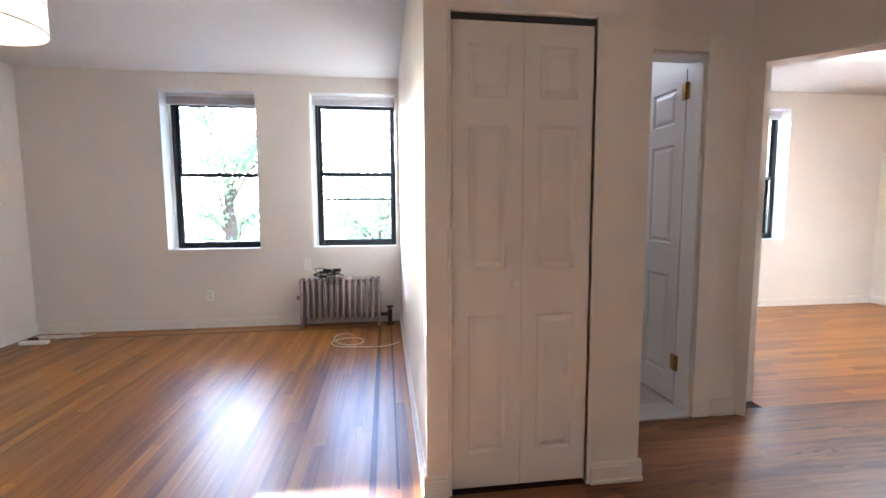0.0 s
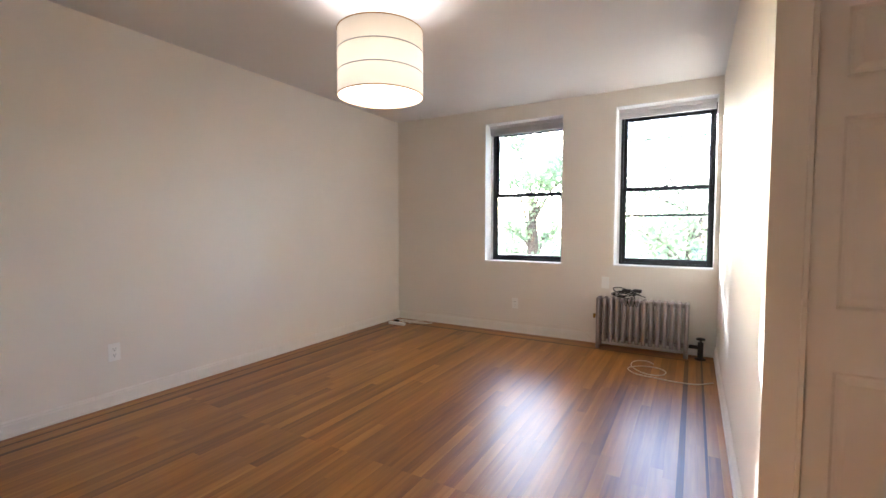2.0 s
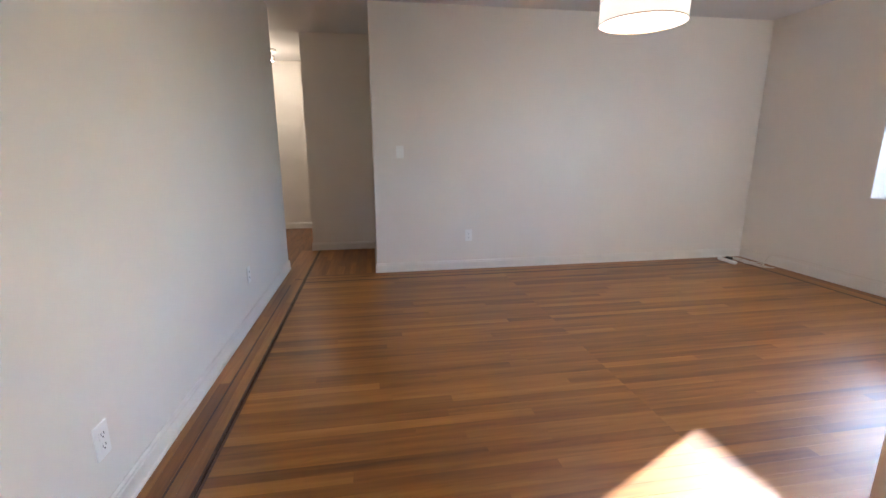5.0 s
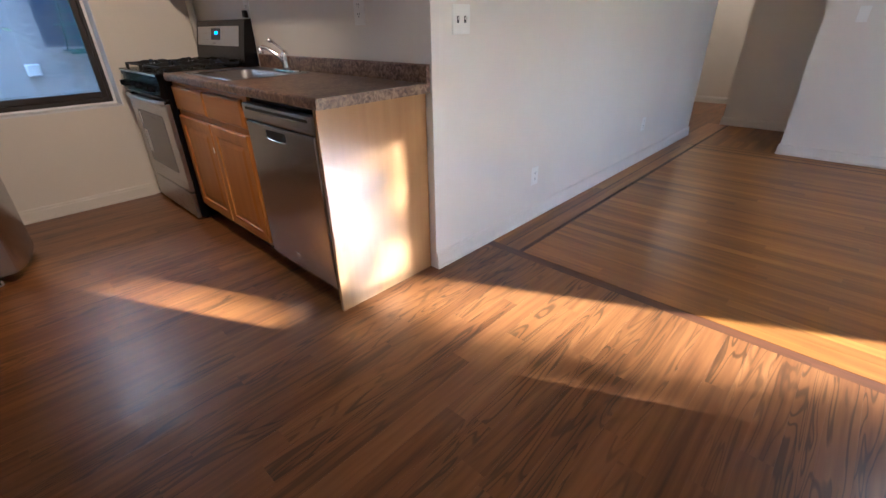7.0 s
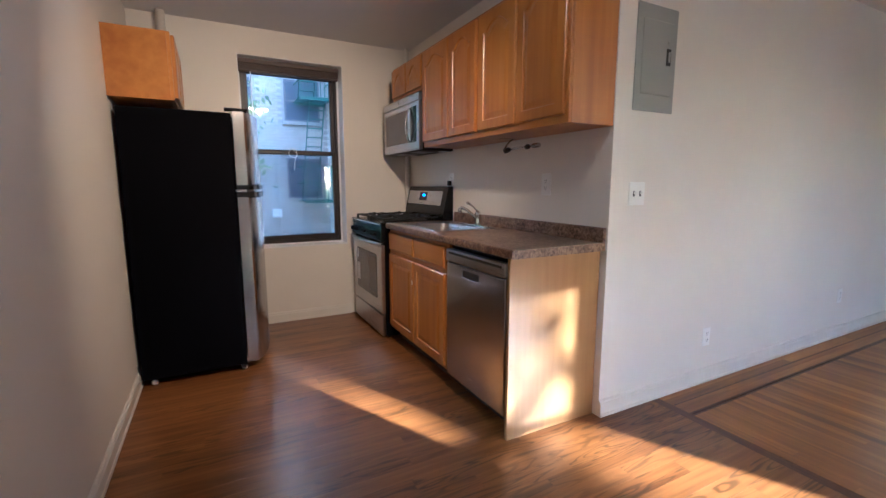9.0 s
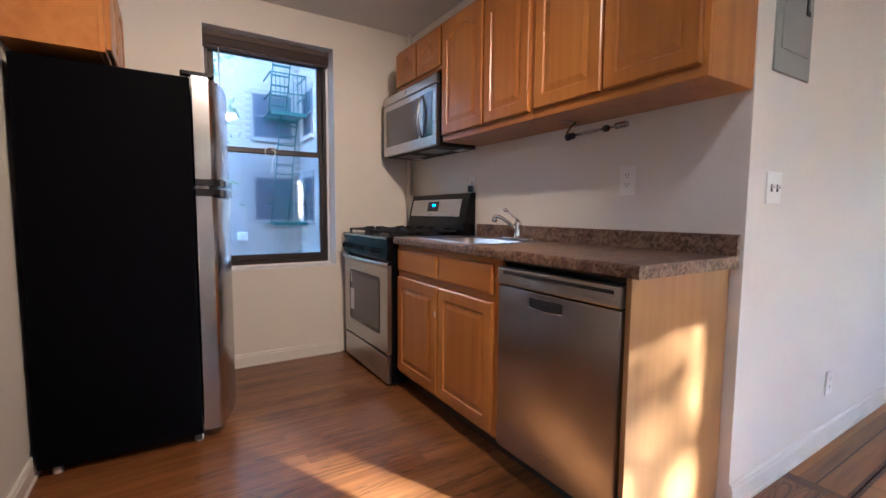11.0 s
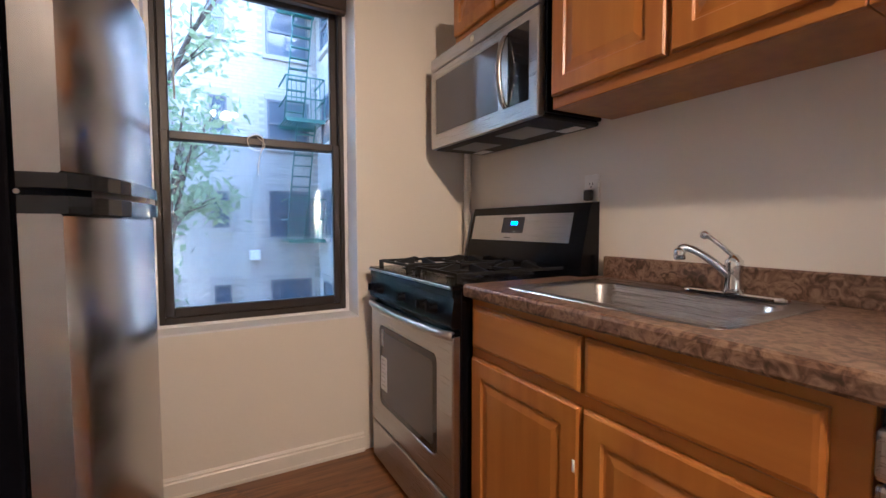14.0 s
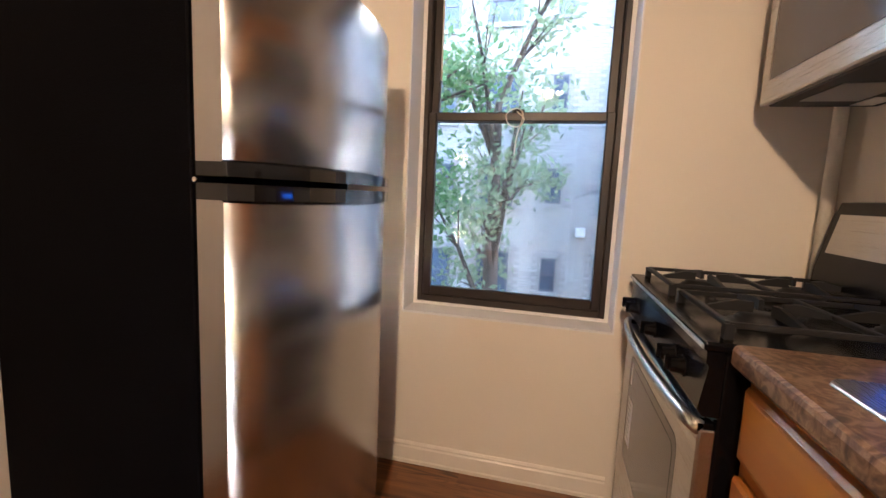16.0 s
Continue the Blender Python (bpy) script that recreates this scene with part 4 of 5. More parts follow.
    tube(bm, spline([c + Vector((0.008, -0.008, 0.050)), c + Vector((0.032, -0.031, 0.083)), c + Vector((0.062, -0.059, 0.112)), c + Vector((0.083, -0.079, 0.123)), c + Vector((0.091, -0.087, 0.117))], 5), 0.0105, 10)
    part("spout", bm, M["chrome"], fa)
    bm = bmesh.new()
    lathe(bm, c + Vector((0.092, -0.088, 0.090)), [(0.011, 0.0), (0.014, 0.002), (0.014, 0.026), (0.008, 0.032)], 14)
    part("aerator", bm, M["chrome"], fa)
    bm = bmesh.new()
    tube(bm, [c + Vector((0, 0, 0.10)), c + Vector((0.02, -0.018, 0.125)), c + Vector((0.048, -0.042, 0.155))], 0.006, 8)
    lathe(bm, c + Vector((0.052, -0.046, 0.155)), [(0.004, -0.010), (0.012, -0.004), (0.012, 0.006), (0.003, 0.012)], 12)
    part("lever", bm, M["chrome"], fa)


def stove():
    y0, y1 = -2.365, CB - 0.006
    st = base("gas_stove", "black and brushed steel gas stove with cast iron grates", "stove")
    part("oven_body", boxes((0.03, 0.575, y0, y1, 0.02, 0.895), r=0.004), M["black"], st)
    for x in (0.08, 0.53):
        for y in (y0 + 0.04, y1 - 0.04):
            bm = bmesh.new()
            lathe(bm, (x, y, 0), [(0.016, 0.0005), (0.016, 0.012), (0.008, 0.014), (0.008, 0.022)], 8)
            part("foot", bm, M["dark"], st)
    f = facing("+x", 0.577)
    bm = bmesh.new()
    box_on(bm, f, y0 + 0.003, y1 - 0.003, 0.022, 0.190, 0, 0.026, 0.006, 2)
    part("storage_drawer", bm, M["steel_y"], st, "brushed steel storage drawer")
    bm = bmesh.new()
    wy0, wy1, wz0, wz1 = y0 + 0.10, y1 - 0.11, 0.30, 0.665
    a = outline(y0 + 0.003, y1 - 0.003, 0.200, 0.745, 0, 0, 2)

    def rr(u0, u1, v0, v1, r, w):
        return [f(cx + r * math.cos(t), cy + r * math.sin(t), w) for cx, cy, q in ((u1 - r, v1 - r, 0), (u0 + r, v1 - r, 1), (u0 + r, v0 + r, 2), (u1 - r, v0 + r, 3)) for t in [math.pi / 2 * (q + i / 4) for i in range(5)]]
    loft(bm, [rr(y0 + 0.003, y1 - 0.003, 0.200, 0.745, 0.004, 0), rr(y0 + 0.003, y1 - 0.003, 0.200, 0.745, 0.004, 0.022), rr(y0 + 0.008, y1 - 0.008, 0.205, 0.740, 0.004, 0.027), rr(wy0, wy1, wz0, wz1, 0.03, 0.027), rr(wy0 + 0.003, wy1 - 0.003, wz0 + 0.003, wz1 - 0.003, 0.03, 0.023)])
    od = part("oven_door", bm, M["steel_y"], st, "brushed steel oven door")
    bm = bmesh.new()
    loft(bm, [rr(wy0 + 0.004, wy1 - 0.004, wz0 + 0.004, wz1 - 0.004, 0.028, 0.0232), rr(wy0 + 0.004, wy1 - 0.004, wz0 + 0.004, wz1 - 0.004, 0.028, 0.0262)])
    part("oven_window", bm, M["blackglass"], od, "dark glass border")
    bm = bmesh.new()
    loft(bm, [rr(wy0 + 0.03, wy1 - 0.03, wz0 + 0.03, wz1 - 0.03, 0.02, 0.0264), rr(wy0 + 0.03, wy1 - 0.03, wz0 + 0.03, wz1 - 0.03, 0.02, 0.0268)])
    part("oven_glass", bm, M["ovenglass"], od, "grey tinted oven glass")
    bm = bmesh.new()
    box_on(bm, f, -2.245, -2.175, 0.375, 0.525, 0.0269, 0.0274)
    part("paper_label", bm, M["label"], od, "white printed paper label")
    bm = bmesh.new()
    for i in range(7):
        box_on(bm, f, -2.238, -2.190 - 0.006 * (i % 3), 0.508 - i * 0.019, 0.512 - i * 0.019, 0.0275, 0.0277)
    part("label_print", bm, M["panelgrey"], od)
    bm = bmesh.new()
    box_on(bm, f, -2.235, -2.215, 0.57, 0.645, 0.0269, 0.0273)
    part("paper_strip", bm, M["label"], od)
    bm = bmesh.new()
    n = 20
    top, bot = [], []
    rings = []
    for i in range(n + 1):
        s = i / n
        u = y0 + 0.006 + (y1 - y0 - 0.012) * s
        out = 0.030 + 0.032 * math.sin(math.pi * s) ** 0.6
        rings.append([f(u, 0.748 + dv, out + dw) for dv, dw in ((-0.013, -0.012), (-0.015, 0.0), (-0.008, 0.010), (0.008, 0.010), (0.015, 0.0), (0.013, -0.012))])
    loft(bm, rings)
    h = part("oven_handle", bm, M["steel_y"], od, "bowed steel handle bar")
    for p_ in h.data.polygons:
        p_.use_smooth = True
    for u in (y0 + 0.018, y1 - 0.018):
        bm = bmesh.new()
        box_on(bm, f, u - 0.012, u + 0.012, 0.738, 0.758, 0.0, 0.03, 0.002)
        part("handle_bracket", bm, M["black"], od)
    bm = bmesh.new()
    pr = [(0.575, 0.772), (0.602, 0.772), (0.612, 0.784), (0.600, 0.868), (0.606, 0.874), (0.606, 0.896), (0.575, 0.896)]
    loft(bm, [[Vector((x, y, z)) for x, z in pr] for y in (y0 + 0.001, y1 - 0.001)])
    part("control_panel", bm, M["black"], st, "glossy black control panel")
    for u in (-2.285, -2.215, -1.985, -1.80, -1.725):
        bm = bmesh.new()
        lathe(bm, (0.606, u, 0.826), [(0.023, 0.0), (0.022, 0.006), (0.018, 0.008), (0.016, 0.028), (0.012, 0.031)], 16, "x")
        slab(bm, 0.612, 0.645, u - 0.005, u + 0.005, 0.812, 0.846, 0.003)
        part("burner_knob", bm, M["black"], st, "black burner knob")
    bm = bmesh.new()
    slab(bm, 0.03, 0.612, y0 - 0.002, y1 + 0.002, 0.897, 0.914, 0.005, 2)
    ct = part("cooktop", bm, M["black"], st, "black enamel cooktop")
    part("front_trim", boxes((0.604, 0.6145, y0 + 0.002, y1 - 0.002, 0.899, 0.909), r=0.002), M["steel_y"], ct)
    for cx, cy, r in ((0.20, y0 + 0.18, 0.045), (0.45, y0 + 0.18, 0.05), (0.20, y1 - 0.18, 0.045), (0.45, y1 - 0.18, 0.05), (0.325, (y0 + y1) / 2, 0.04)):
        bm = bmesh.new()
        lathe(bm, (cx, cy, 0.914), [(r + 0.02, 0.0003), (r + 0.012, 0.004), (r, 0.005), (r, 0.012), (r - 0.008, 0.015), (r - 0.008, 0.021), (0.004, 0.023)], 22)
        part("burner", bm, M["iron"], st, "round black burner cap")
    for a, b in ((y0 + 0.035, y0 + 0.335), (y1 - 0.335, y1 - 0.035)):
        g = bmesh.new()
        z = 0.936
        for x in (0.075, 0.565):
            slab(g, x - 0.006, x + 0.006, a, b, z, z + 0.011, 0.002)
        for y in (a, b):
            slab(g, 0.075, 0.565, y - 0.006, y + 0.006, z, z + 0.011, 0.002)
        slab(g, 0.314, 0.326, a, b, z, z + 0.011, 0.002)
        m_ = (a + b) / 2
        for cx in (0.20, 0.44):
            for dx, dy in ((1, 0), (-1, 0), (0, 1), (0, -1)):
                p0 = Vector((cx + dx * 0.028, m_ + dy * 0.028, z + 0.004))
                p1 = Vector((cx + dx * 0.115, m_ + dy * 0.148, z + 0.004))
                d = (p1 - p0).normalized()
                s = Vector((-d.y, d.x, 0)) * 0.005
                loft(g, [[p0 - s + Vector((0, 0, -0.002)), p0 + s + Vector((0, 0, -0.002)), p0 + s + Vector((0, 0, 0.020)), p0 - s + Vector((0, 0, 0.020))],
                         [p0 + d * 0.03 - s + Vector((0, 0, -0.002)), p0 + d * 0.03 + s + Vector((0, 0, -0.002)), p0 + d * 0.03 + s + Vector((0, 0, 0.022)), p0 + d * 0.03 - s + Vector((0, 0, 0.022))],
                         [p1 - s - Vector((0, 0, 0.002)), p1 + s - Vector((0, 0, 0.002)), p1 + s + Vector((0, 0, 0.006)), p1 - s + Vector((0, 0, 0.006))]])
        for x in (0.075, 0.565):
            for y in (a, b):
                slab(g, x - 0.008, x + 0.008, y - 0.008, y + 0.008, 0.9143, z + 0.008)
        part("grate", g, M["iron"], st, "black cast iron grate")
    by0, by1 = -2.325, -1.555
    bm = bmesh.new()
    pr = [(0.012, 0.914), (0.105, 0.914), (0.100, 0.985), (0.062, 1.155), (0.052, 1.186), (0.012, 1.190)]
    loft(bm, [[Vector((x, y, z)) for x, z in pr] for y in (by0, by1)])
    bgd = part("backguard", bm, M["black"], st, "black backguard")

    def slope(y, z, w):
        k = (z - 0.985) / (1.155 - 0.985)
        return Vector((0.100 - 0.038 * k + w * 0.976, y, z + w * 0.21))
    for nm, ya, yb, za, zb, wa, wb, mt, lb in (("steel_fascia", by0 + 0.03, by1 - 0.075, 1.035, 1.150, 0.0005, 0.003, M["steel_y"], "brushed steel fascia"), ("display", -2.055, -1.905, 1.068, 1.138, 0.003, 0.0045, M["blackglass"], "dark clock display")):
        bm = bmesh.new()
        loft(bm, [[slope(ya, za, w), slope(yb, za, w), slope(yb, zb, w), slope(ya, zb, w)] for w in (wa, wb)])
        last = part(nm, bm, mt, bgd, lb)
    bm = bmesh.new()
    for i, ch in enumerate((1, 0, 1, 1)):
        y = -1.990 + i * 0.011
        loft(bm, [[slope(y, 1.104, w), slope(y + 0.007, 1.104, w), slope(y + 0.007, 1.119, w), slope(y, 1.119, w)] for w in (0.0047, 0.005)])
    part("clock_digits", bm, M["blue"], bgd, "glowing blue clock digits")
    bm = bmesh.new()
    loft(bm, [[slope(-2.03, 1.046, w), slope(-1.985, 1.046, w), slope(-1.985, 1.050, w), slope(-2.03, 1.050, w)] for w in (0.0033, 0.0038)])
    part("badge", bm, M["dark"], bgd)


def microwave():
    y0, y1, z0, z1, xf = -2.335, -1.560, 1.470, 1.897, 0.30
    mw = base("microwave_oven", "black and brushed steel microwave hung above the stove", "microwave")
    part("housing", boxes((0.002, xf - 0.03, y0, y1, z0 + 0.012, z1), r=0.003), M["black"], mw, "black housing")
    f = facing("+x", xf - 0.0295)
    yd = -1.745
    bm = bmesh.new()
    box_on(bm, f, y0, y1 - 0.01, 1.838, z1 - 0.002, 0, 0.030, 0.004)
    part("vent_strip", bm, M["steel_y"], mw, "brushed steel vent strip")
    bm = bmesh.new()

    def fr(u0, u1, v0, v1, w):
        return [f(u0, v0, w), f(u1, v0, w), f(u1, v1, w), f(u0, v1, w)]
    loft(bm, [fr(y0, y1 - 0.01, z0, 1.833, 0), fr(y0, y1 - 0.01, z0, 1.833, 0.026), fr(y0 + 0.004, y1 - 0.014, z0 + 0.004, 1.829, 0.030), fr(y0 + 0.045, yd - 0.045, z0 + 0.062, 1.795, 0.030), fr(y0 + 0.048, yd - 0.048, z0 + 0.065, 1.792, 0.027)])
    dr = part("door", bm, M["steel_y"], mw, "brushed steel door frame")
    bm = bmesh.new()
    box_on(bm, f, y0 + 0.049, yd - 0.049, z0 + 0.066, 1.791, 0.0272, 0.0285, 0.0005)
    part("door_window", bm, M["ovenglass"], dr, "brown tinted window")
    bm = bmesh.new()
    box_on(bm, f, yd + 0.012, y1 - 0.055, z0 + 0.062, 1.80, 0.0302, 0.0315, 0.0005)
    part("control_glass", bm, M["blackglass"], dr, "glossy black control glass")
    bm = bmesh.new()
    pts = [f(yd, z0 + 0.062 + 0.262 * i / 12, 0.034 + 0.032 * math.sin(math.pi * i / 12) ** 0.7) for i in range(13)]
    loft(bm, [[p + Vector((dx, dy, 0)) for dx, dy in ((-0.006, -0.013), (0.004, -0.009), (0.007, 0), (0.004, 0.009), (-0.006, 0.013))] for p in pts])
    h = part("door_handle", bm, M["steel"], dr, "curved steel handle")
    for p_ in h.data.polygons:
        p_.use_smooth = True
    part("underside", boxes((0.004, xf - 0.02, y0 + 0.01, y1 - 0.01, z0 - 0.004, z0 + 0.011), r=0.004), M["dark"], mw, "dark underside")
    for a in (y0 + 0.10, yd - 0.15):
        part("grease_filter", boxes((0.10, 0.24, a, a + 0.20, z0 - 0.007, z0 - 0.0045), r=0.001), M["panelgrey"], mw)
    for a in (y0 + 0.04, y1 - 0.15):
        part("lamp_lens", boxes((0.03, 0.085, a, a + 0.10, z0 - 0.0065, z0 - 0.0045)), M["plastic"], mw)
    bm = bmesh.new()
    lathe(bm, f(-1.97, 1.868, 0.030), [(0.014, 0.0), (0.014, 0.0015)], 16, "x")
    part("badge", bm, M["chrome"], mw)


refrigerator()
dishwasher()
worktop()
stove()
microwave()

holder = base("towel_holder", "black and steel paper towel holder hanging under the wall cabinet", "towel holder")
bm = bmesh.new()
slab(bm, 0.06, 0.16, -0.705, -0.685, 1.4745, 1.4775)
tube(bm, [(0.075, -0.695, 1.475), (0.10, -0.70, 1.455), (0.128, -0.695, 1.425), (0.13, -0.688, 1.405)], 0.005, 8)
part("bracket", bm, M["steel"], holder)
for p_, q_, ra, rb in (((0.13, -0.692, 1.405), (0.13, -0.655, 1.408), 0.017, 0.014), ((0.13, -0.492, 1.412), (0.13, -0.474, 1.413), 0.014, 0.014)):
    bm = bmesh.new()
    rod(bm, p_, q_, ra, 12, rb)
    part("holder_knob", bm, M["dark"], holder)
bm = bmesh.new()
for k in range(4):
    a = k * math.pi / 2
    dy, dz = 0.008 * math.cos(a), 0.008 * math.sin(a)
    tube(bm, [(0.13 + dy * 0.5, -0.655, 1.408 + dz * 0.5), (0.13 + dy, -0.57, 1.411 + dz), (0.13 + dy * 0.5, -0.492, 1.412 + dz * 0.5)], 0.0014, 5)
part("spring_wire", bm, M["steel"], holder)
bm = bmesh.new()
rod(bm, (0.13, -0.474, 1.413), (0.13, -0.435, 1.414), 0.005, 8)
rod(bm, (0.13, -0.435, 1.414), (0.13, -0.385, 1.415), 0.013, 12)
part("end_cap", bm, M["steel"], holder)

for nm, x, y, za, zb, r, lb in (("water_pipe", 0.05, KS + 0.05, 0.915, CEIL, 0.019, "cream painted pipe in the corner behind the stove"), ("heating_pipe", 1.965, KS + 0.07, 0.0, CEIL, 0.03, "cream painted riser pipe behind the refrigerator")):
    pp = base(nm, lb, "pipe")
    bm = bmesh.new()
    rod(bm, (x, y, za), (x, y, zb), r, 14)
    part("pipe", bm, M["wall"], pp)
    bm = bmesh.new()
    rod(bm, (x, y, zb - 0.20), (x, y, zb - 0.13), r + 0.006, 14)
    part("coupling", bm, M["wall"], pp)


# ---- lamps ----
def pendant(x, y, label, r=0.236, z0=1.875, z1=2.225, small=False):
    pl = base("pendant_lamp", label, "pendant lamp", (x, y, CEIL))
    dz = -CEIL
    bm = bmesh.new()
    lathe(bm, (0, 0, 0), [(0.045, -0.0005), (0.047, -0.06), (0.043, -0.068), (0.030, -0.08), (0.006, -0.084)], 24)
    part("canopy", bm, M["plastic"], pl)
    bm = bmesh.new()
    rod(bm, (0, 0, -0.08), (0, 0, 2.15 + dz), 0.004, 8)
    part("flex", bm, M["plastic"], pl)
    bm = bmesh.new()
    n = 48
    ring = lambda rr_, z: [bm.verts.new((rr_ * math.cos(2 * math.pi * i / n), rr_ * math.sin(2 * math.pi * i / n), z + dz)) for i in range(n)]
    rows = [ring(r, z1), ring(r, z0)]
    for a, b in zip(rows, rows[1:]):
        for i in range(n):
            f_ = bm.faces.new((a[i], a[(i + 1) % n], b[(i + 1) % n], b[i]))
            f_.smooth = True
    part("shade", bm, M["shade"], pl, "white cloth drum shade with thin seams")
    sh = pl.children[-1]
    for z in (z1, z0, z0 + (z1 - z0) * 0.34, z0 + (z1 - z0) * 0.67):
        bm = bmesh.new()
        tube(bm, [(r * 1.001 * math.cos(2 * math.pi * i / 40), r * 1.001 * math.sin(2 * math.pi * i / 40), z + dz) for i in range(41)], 0.0035 if z in (z0, z1) else 0.003, 5)
        part("hoop", bm, M["brass"] if z in (z0, z1) else M["panelgrey"], sh)
    bm = bmesh.new()
    for k in range(3):
        a = k * 2 * math.pi / 3
        rod(bm, (0.02 * math.cos(a), 0.02 * math.sin(a), 2.15 + dz), (r * math.cos(a), r * math.sin(a), z1 - 0.01 + dz), 0.0016, 5)
    part("spider", bm, M["panelgrey"], pl)
    bm = bmesh.new()
    lathe(bm, (0, 0, 2.06 + dz), [(0.012, 0.09), (0.018, 0.06), (0.020, 0.045)], 14)
    part("lamp_holder", bm, M["plastic"], pl)


pendant(-2.03, 2.43, "white cloth drum pendant lamp hanging lit from the living room ceiling")
pendant(3.66, 3.36, "white cloth drum pendant lamp hanging lit in the bedroom", r=0.2, z0=1.92, z1=2.2)


def spot_track(x, y, label):
    sp = base("spot_light", label, "ceiling light", (x, y, CEIL))
    bm = bmesh.new()
    lathe(bm, (0, 0, 0), [(0.055, -0.0005), (0.055, -0.018), (0.045, -0.024), (0.008, -0.026)], 20)
    part("ceiling_plate", bm, M["plastic"], sp)
    bm = bmesh.new()
    rod(bm, (0, 0, -0.02), (0, 0, -0.06), 0.006, 8)
    rod(bm, (-0.10, 0, -0.06), (0.10, 0, -0.06), 0.006, 8)
    part("arm", bm, M["chrome"], sp)
    for s in (-1, 1):
        bm = bmesh.new()
        rod(bm, (s * 0.09, 0, -0.06), (s * 0.11, -0.03, -0.10), 0.018, 12, 0.032)
        hd = part("lamp_head", bm, M["chrome"], sp)
        bm = bmesh.new()
        rod(bm, (s * 0.1105, -0.0308, -0.1012), (s * 0.113, -0.0345, -0.106), 0.028, 12)
        part("bulb", bm, M["bulb"], hd)


spot_track(-5.75, -0.33, "small chrome double spot light on the hall ceiling")
spot_track(1.02, 0.62, "small chrome double spot light on the kitchen ceiling")


# ---- the living room's things ----
def radiator():
    rd = base("radiator", "old silver-painted cast iron column radiator under the window", "radiator")
    x0, n, pitch = -1.265, 14, 0.0565
    yc = 4.80
    for i in range(n):
        x = x0 + i * pitch
        bm = bmesh.new()
        for y in (yc - 0.055, yc + 0.055):
            tube(bm, [(x, y, 0.075 if i not in (0, n - 1) else 0.004), (x, y, 0.12), (x, y, 0.44), (x, yc + (y - yc) * 0.6, 0.475)], 0.0185, 10)
        for z in (0.455, 0.105):
            slab(bm, x - 0.019, x + 0.019, yc - 0.068, yc + 0.068, z - 0.028, z + 0.03, 0.014, 2)
        part("column_section", bm, M["radiator"], rd)
    bm = bmesh.new()
    for z in (0.455, 0.105):
        rod(bm, (x0, yc, z), (x0 + (n - 1) * pitch, yc, z), 0.02, 10)
    part("connecting_nipples", bm, M["radiator"], rd)
    bm = bmesh.new()
    rod(bm, (x0 - 0.018, yc, 0.30), (x0 - 0.045, yc, 0.30), 0.006, 8)
    rod(bm, (x0 - 0.045, yc, 0.275), (x0 - 0.045, yc, 0.315), 0.011, 10)
    part("air_vent", bm, M["brass"], rd)
    xe = x0 + (n - 1) * pitch
    bm = bmesh.new()
    rod(bm, (xe + 0.02, yc, 0.105), (xe + 0.11, yc, 0.105), 0.016, 10)
    rod(bm, (xe + 0.11, yc, 0.002), (xe + 0.11, yc, 0.15), 0.022, 12)
    rod(bm, (xe + 0.11, yc, 0.15), (xe + 0.11, yc, 0.175), 0.009, 8)
    lathe(bm, (xe + 0.11, yc, 0.172), [(0.034, 0.0), (0.036, 0.007), (0.030, 0.014), (0.006, 0.016)], 14)
    lathe(bm, (xe + 0.11, yc, 0.0), [(0.045, 0.0005), (0.045, 0.006), (0.024, 0.012)], 16)
    part("supply_valve", bm, M["dark"], rd, "dark iron supply valve")


radiator()
rng = random.Random(7)
cab = base("cable_bundle", "tangled black cables with adapters heaped on the radiator", "cables")
for k in range(7):
    bm = bmesh.new()
    cx, rx, ry = -1.02 + rng.uniform(-0.04, 0.05), rng.uniform(0.07, 0.13), rng.uniform(0.03, 0.055)
    pts = []
    for i in range(15):
        a = 2 * math.pi * i / 13 + k
        pts.append((cx + rx * math.cos(a), 4.80 + ry * math.sin(a), 0.497 + 0.008 * k + 0.012 * math.sin(2 * a + k)))
    tube(bm, spline(pts, 3), 0.0038, 6)
    part("cable", bm, M["cable_k"], cab)
bm = bmesh.new()
tube(bm, spline([(-1.10, 4.80, 0.53), (-1.14, 4.78, 0.575), (-1.06, 4.77, 0.585), (-0.95, 4.76, 0.54), (-0.86, 4.77, 0.51)], 5), 0.004, 6)
part("cable", bm, M["cable_k"], cab)
for x, y in ((-1.06, 4.775), (-0.97, 4.80)):
    part("adapter", boxes((x, x + 0.075, y - 0.022, y + 0.022, 0.545, 0.575), r=0.005), M["cable_k"], cab)
for k in range(4):
    bm = bmesh.new()
    x = -1.03 + 0.03 * k
    tube(bm, spline([(x, 4.75, 0.50), (x - 0.004, 4.722, 0.48), (x + 0.003, 4.716, 0.44), (x + 0.018, 4.722, 0.43), (x + 0.022, 4.73, 0.48)], 4), 0.0035, 6)
    part("cable", bm, M["cable_k"], cab)

wc = base("loose_cable", "loose white cable coiled on the wooden floor near the radiator", "cable")
bm = bmesh.new()
tube(bm, spline([(-0.76, 4.44, 0.006), (-0.82, 4.50, 0.006), (-0.90, 4.46, 0.006), (-0.92, 4.33, 0.006), (-0.86, 4.20, 0.006), (-0.77, 4.14, 0.006), (-0.68, 4.17, 0.006), (-0.66, 4.27, 0.007), (-0.73, 4.33, 0.010),
                 (-0.85, 4.30, 0.014), (-0.93, 4.22, 0.009), (-0.87, 4.11, 0.007), (-0.72, 4.08, 0.006), (-0.58, 4.06, 0.006), (-0.45, 4.08, 0.006), (-0.345, 4.17, 0.006)], 7), 0.0042, 7)
part("cable", bm, M["cable_w"], wc)

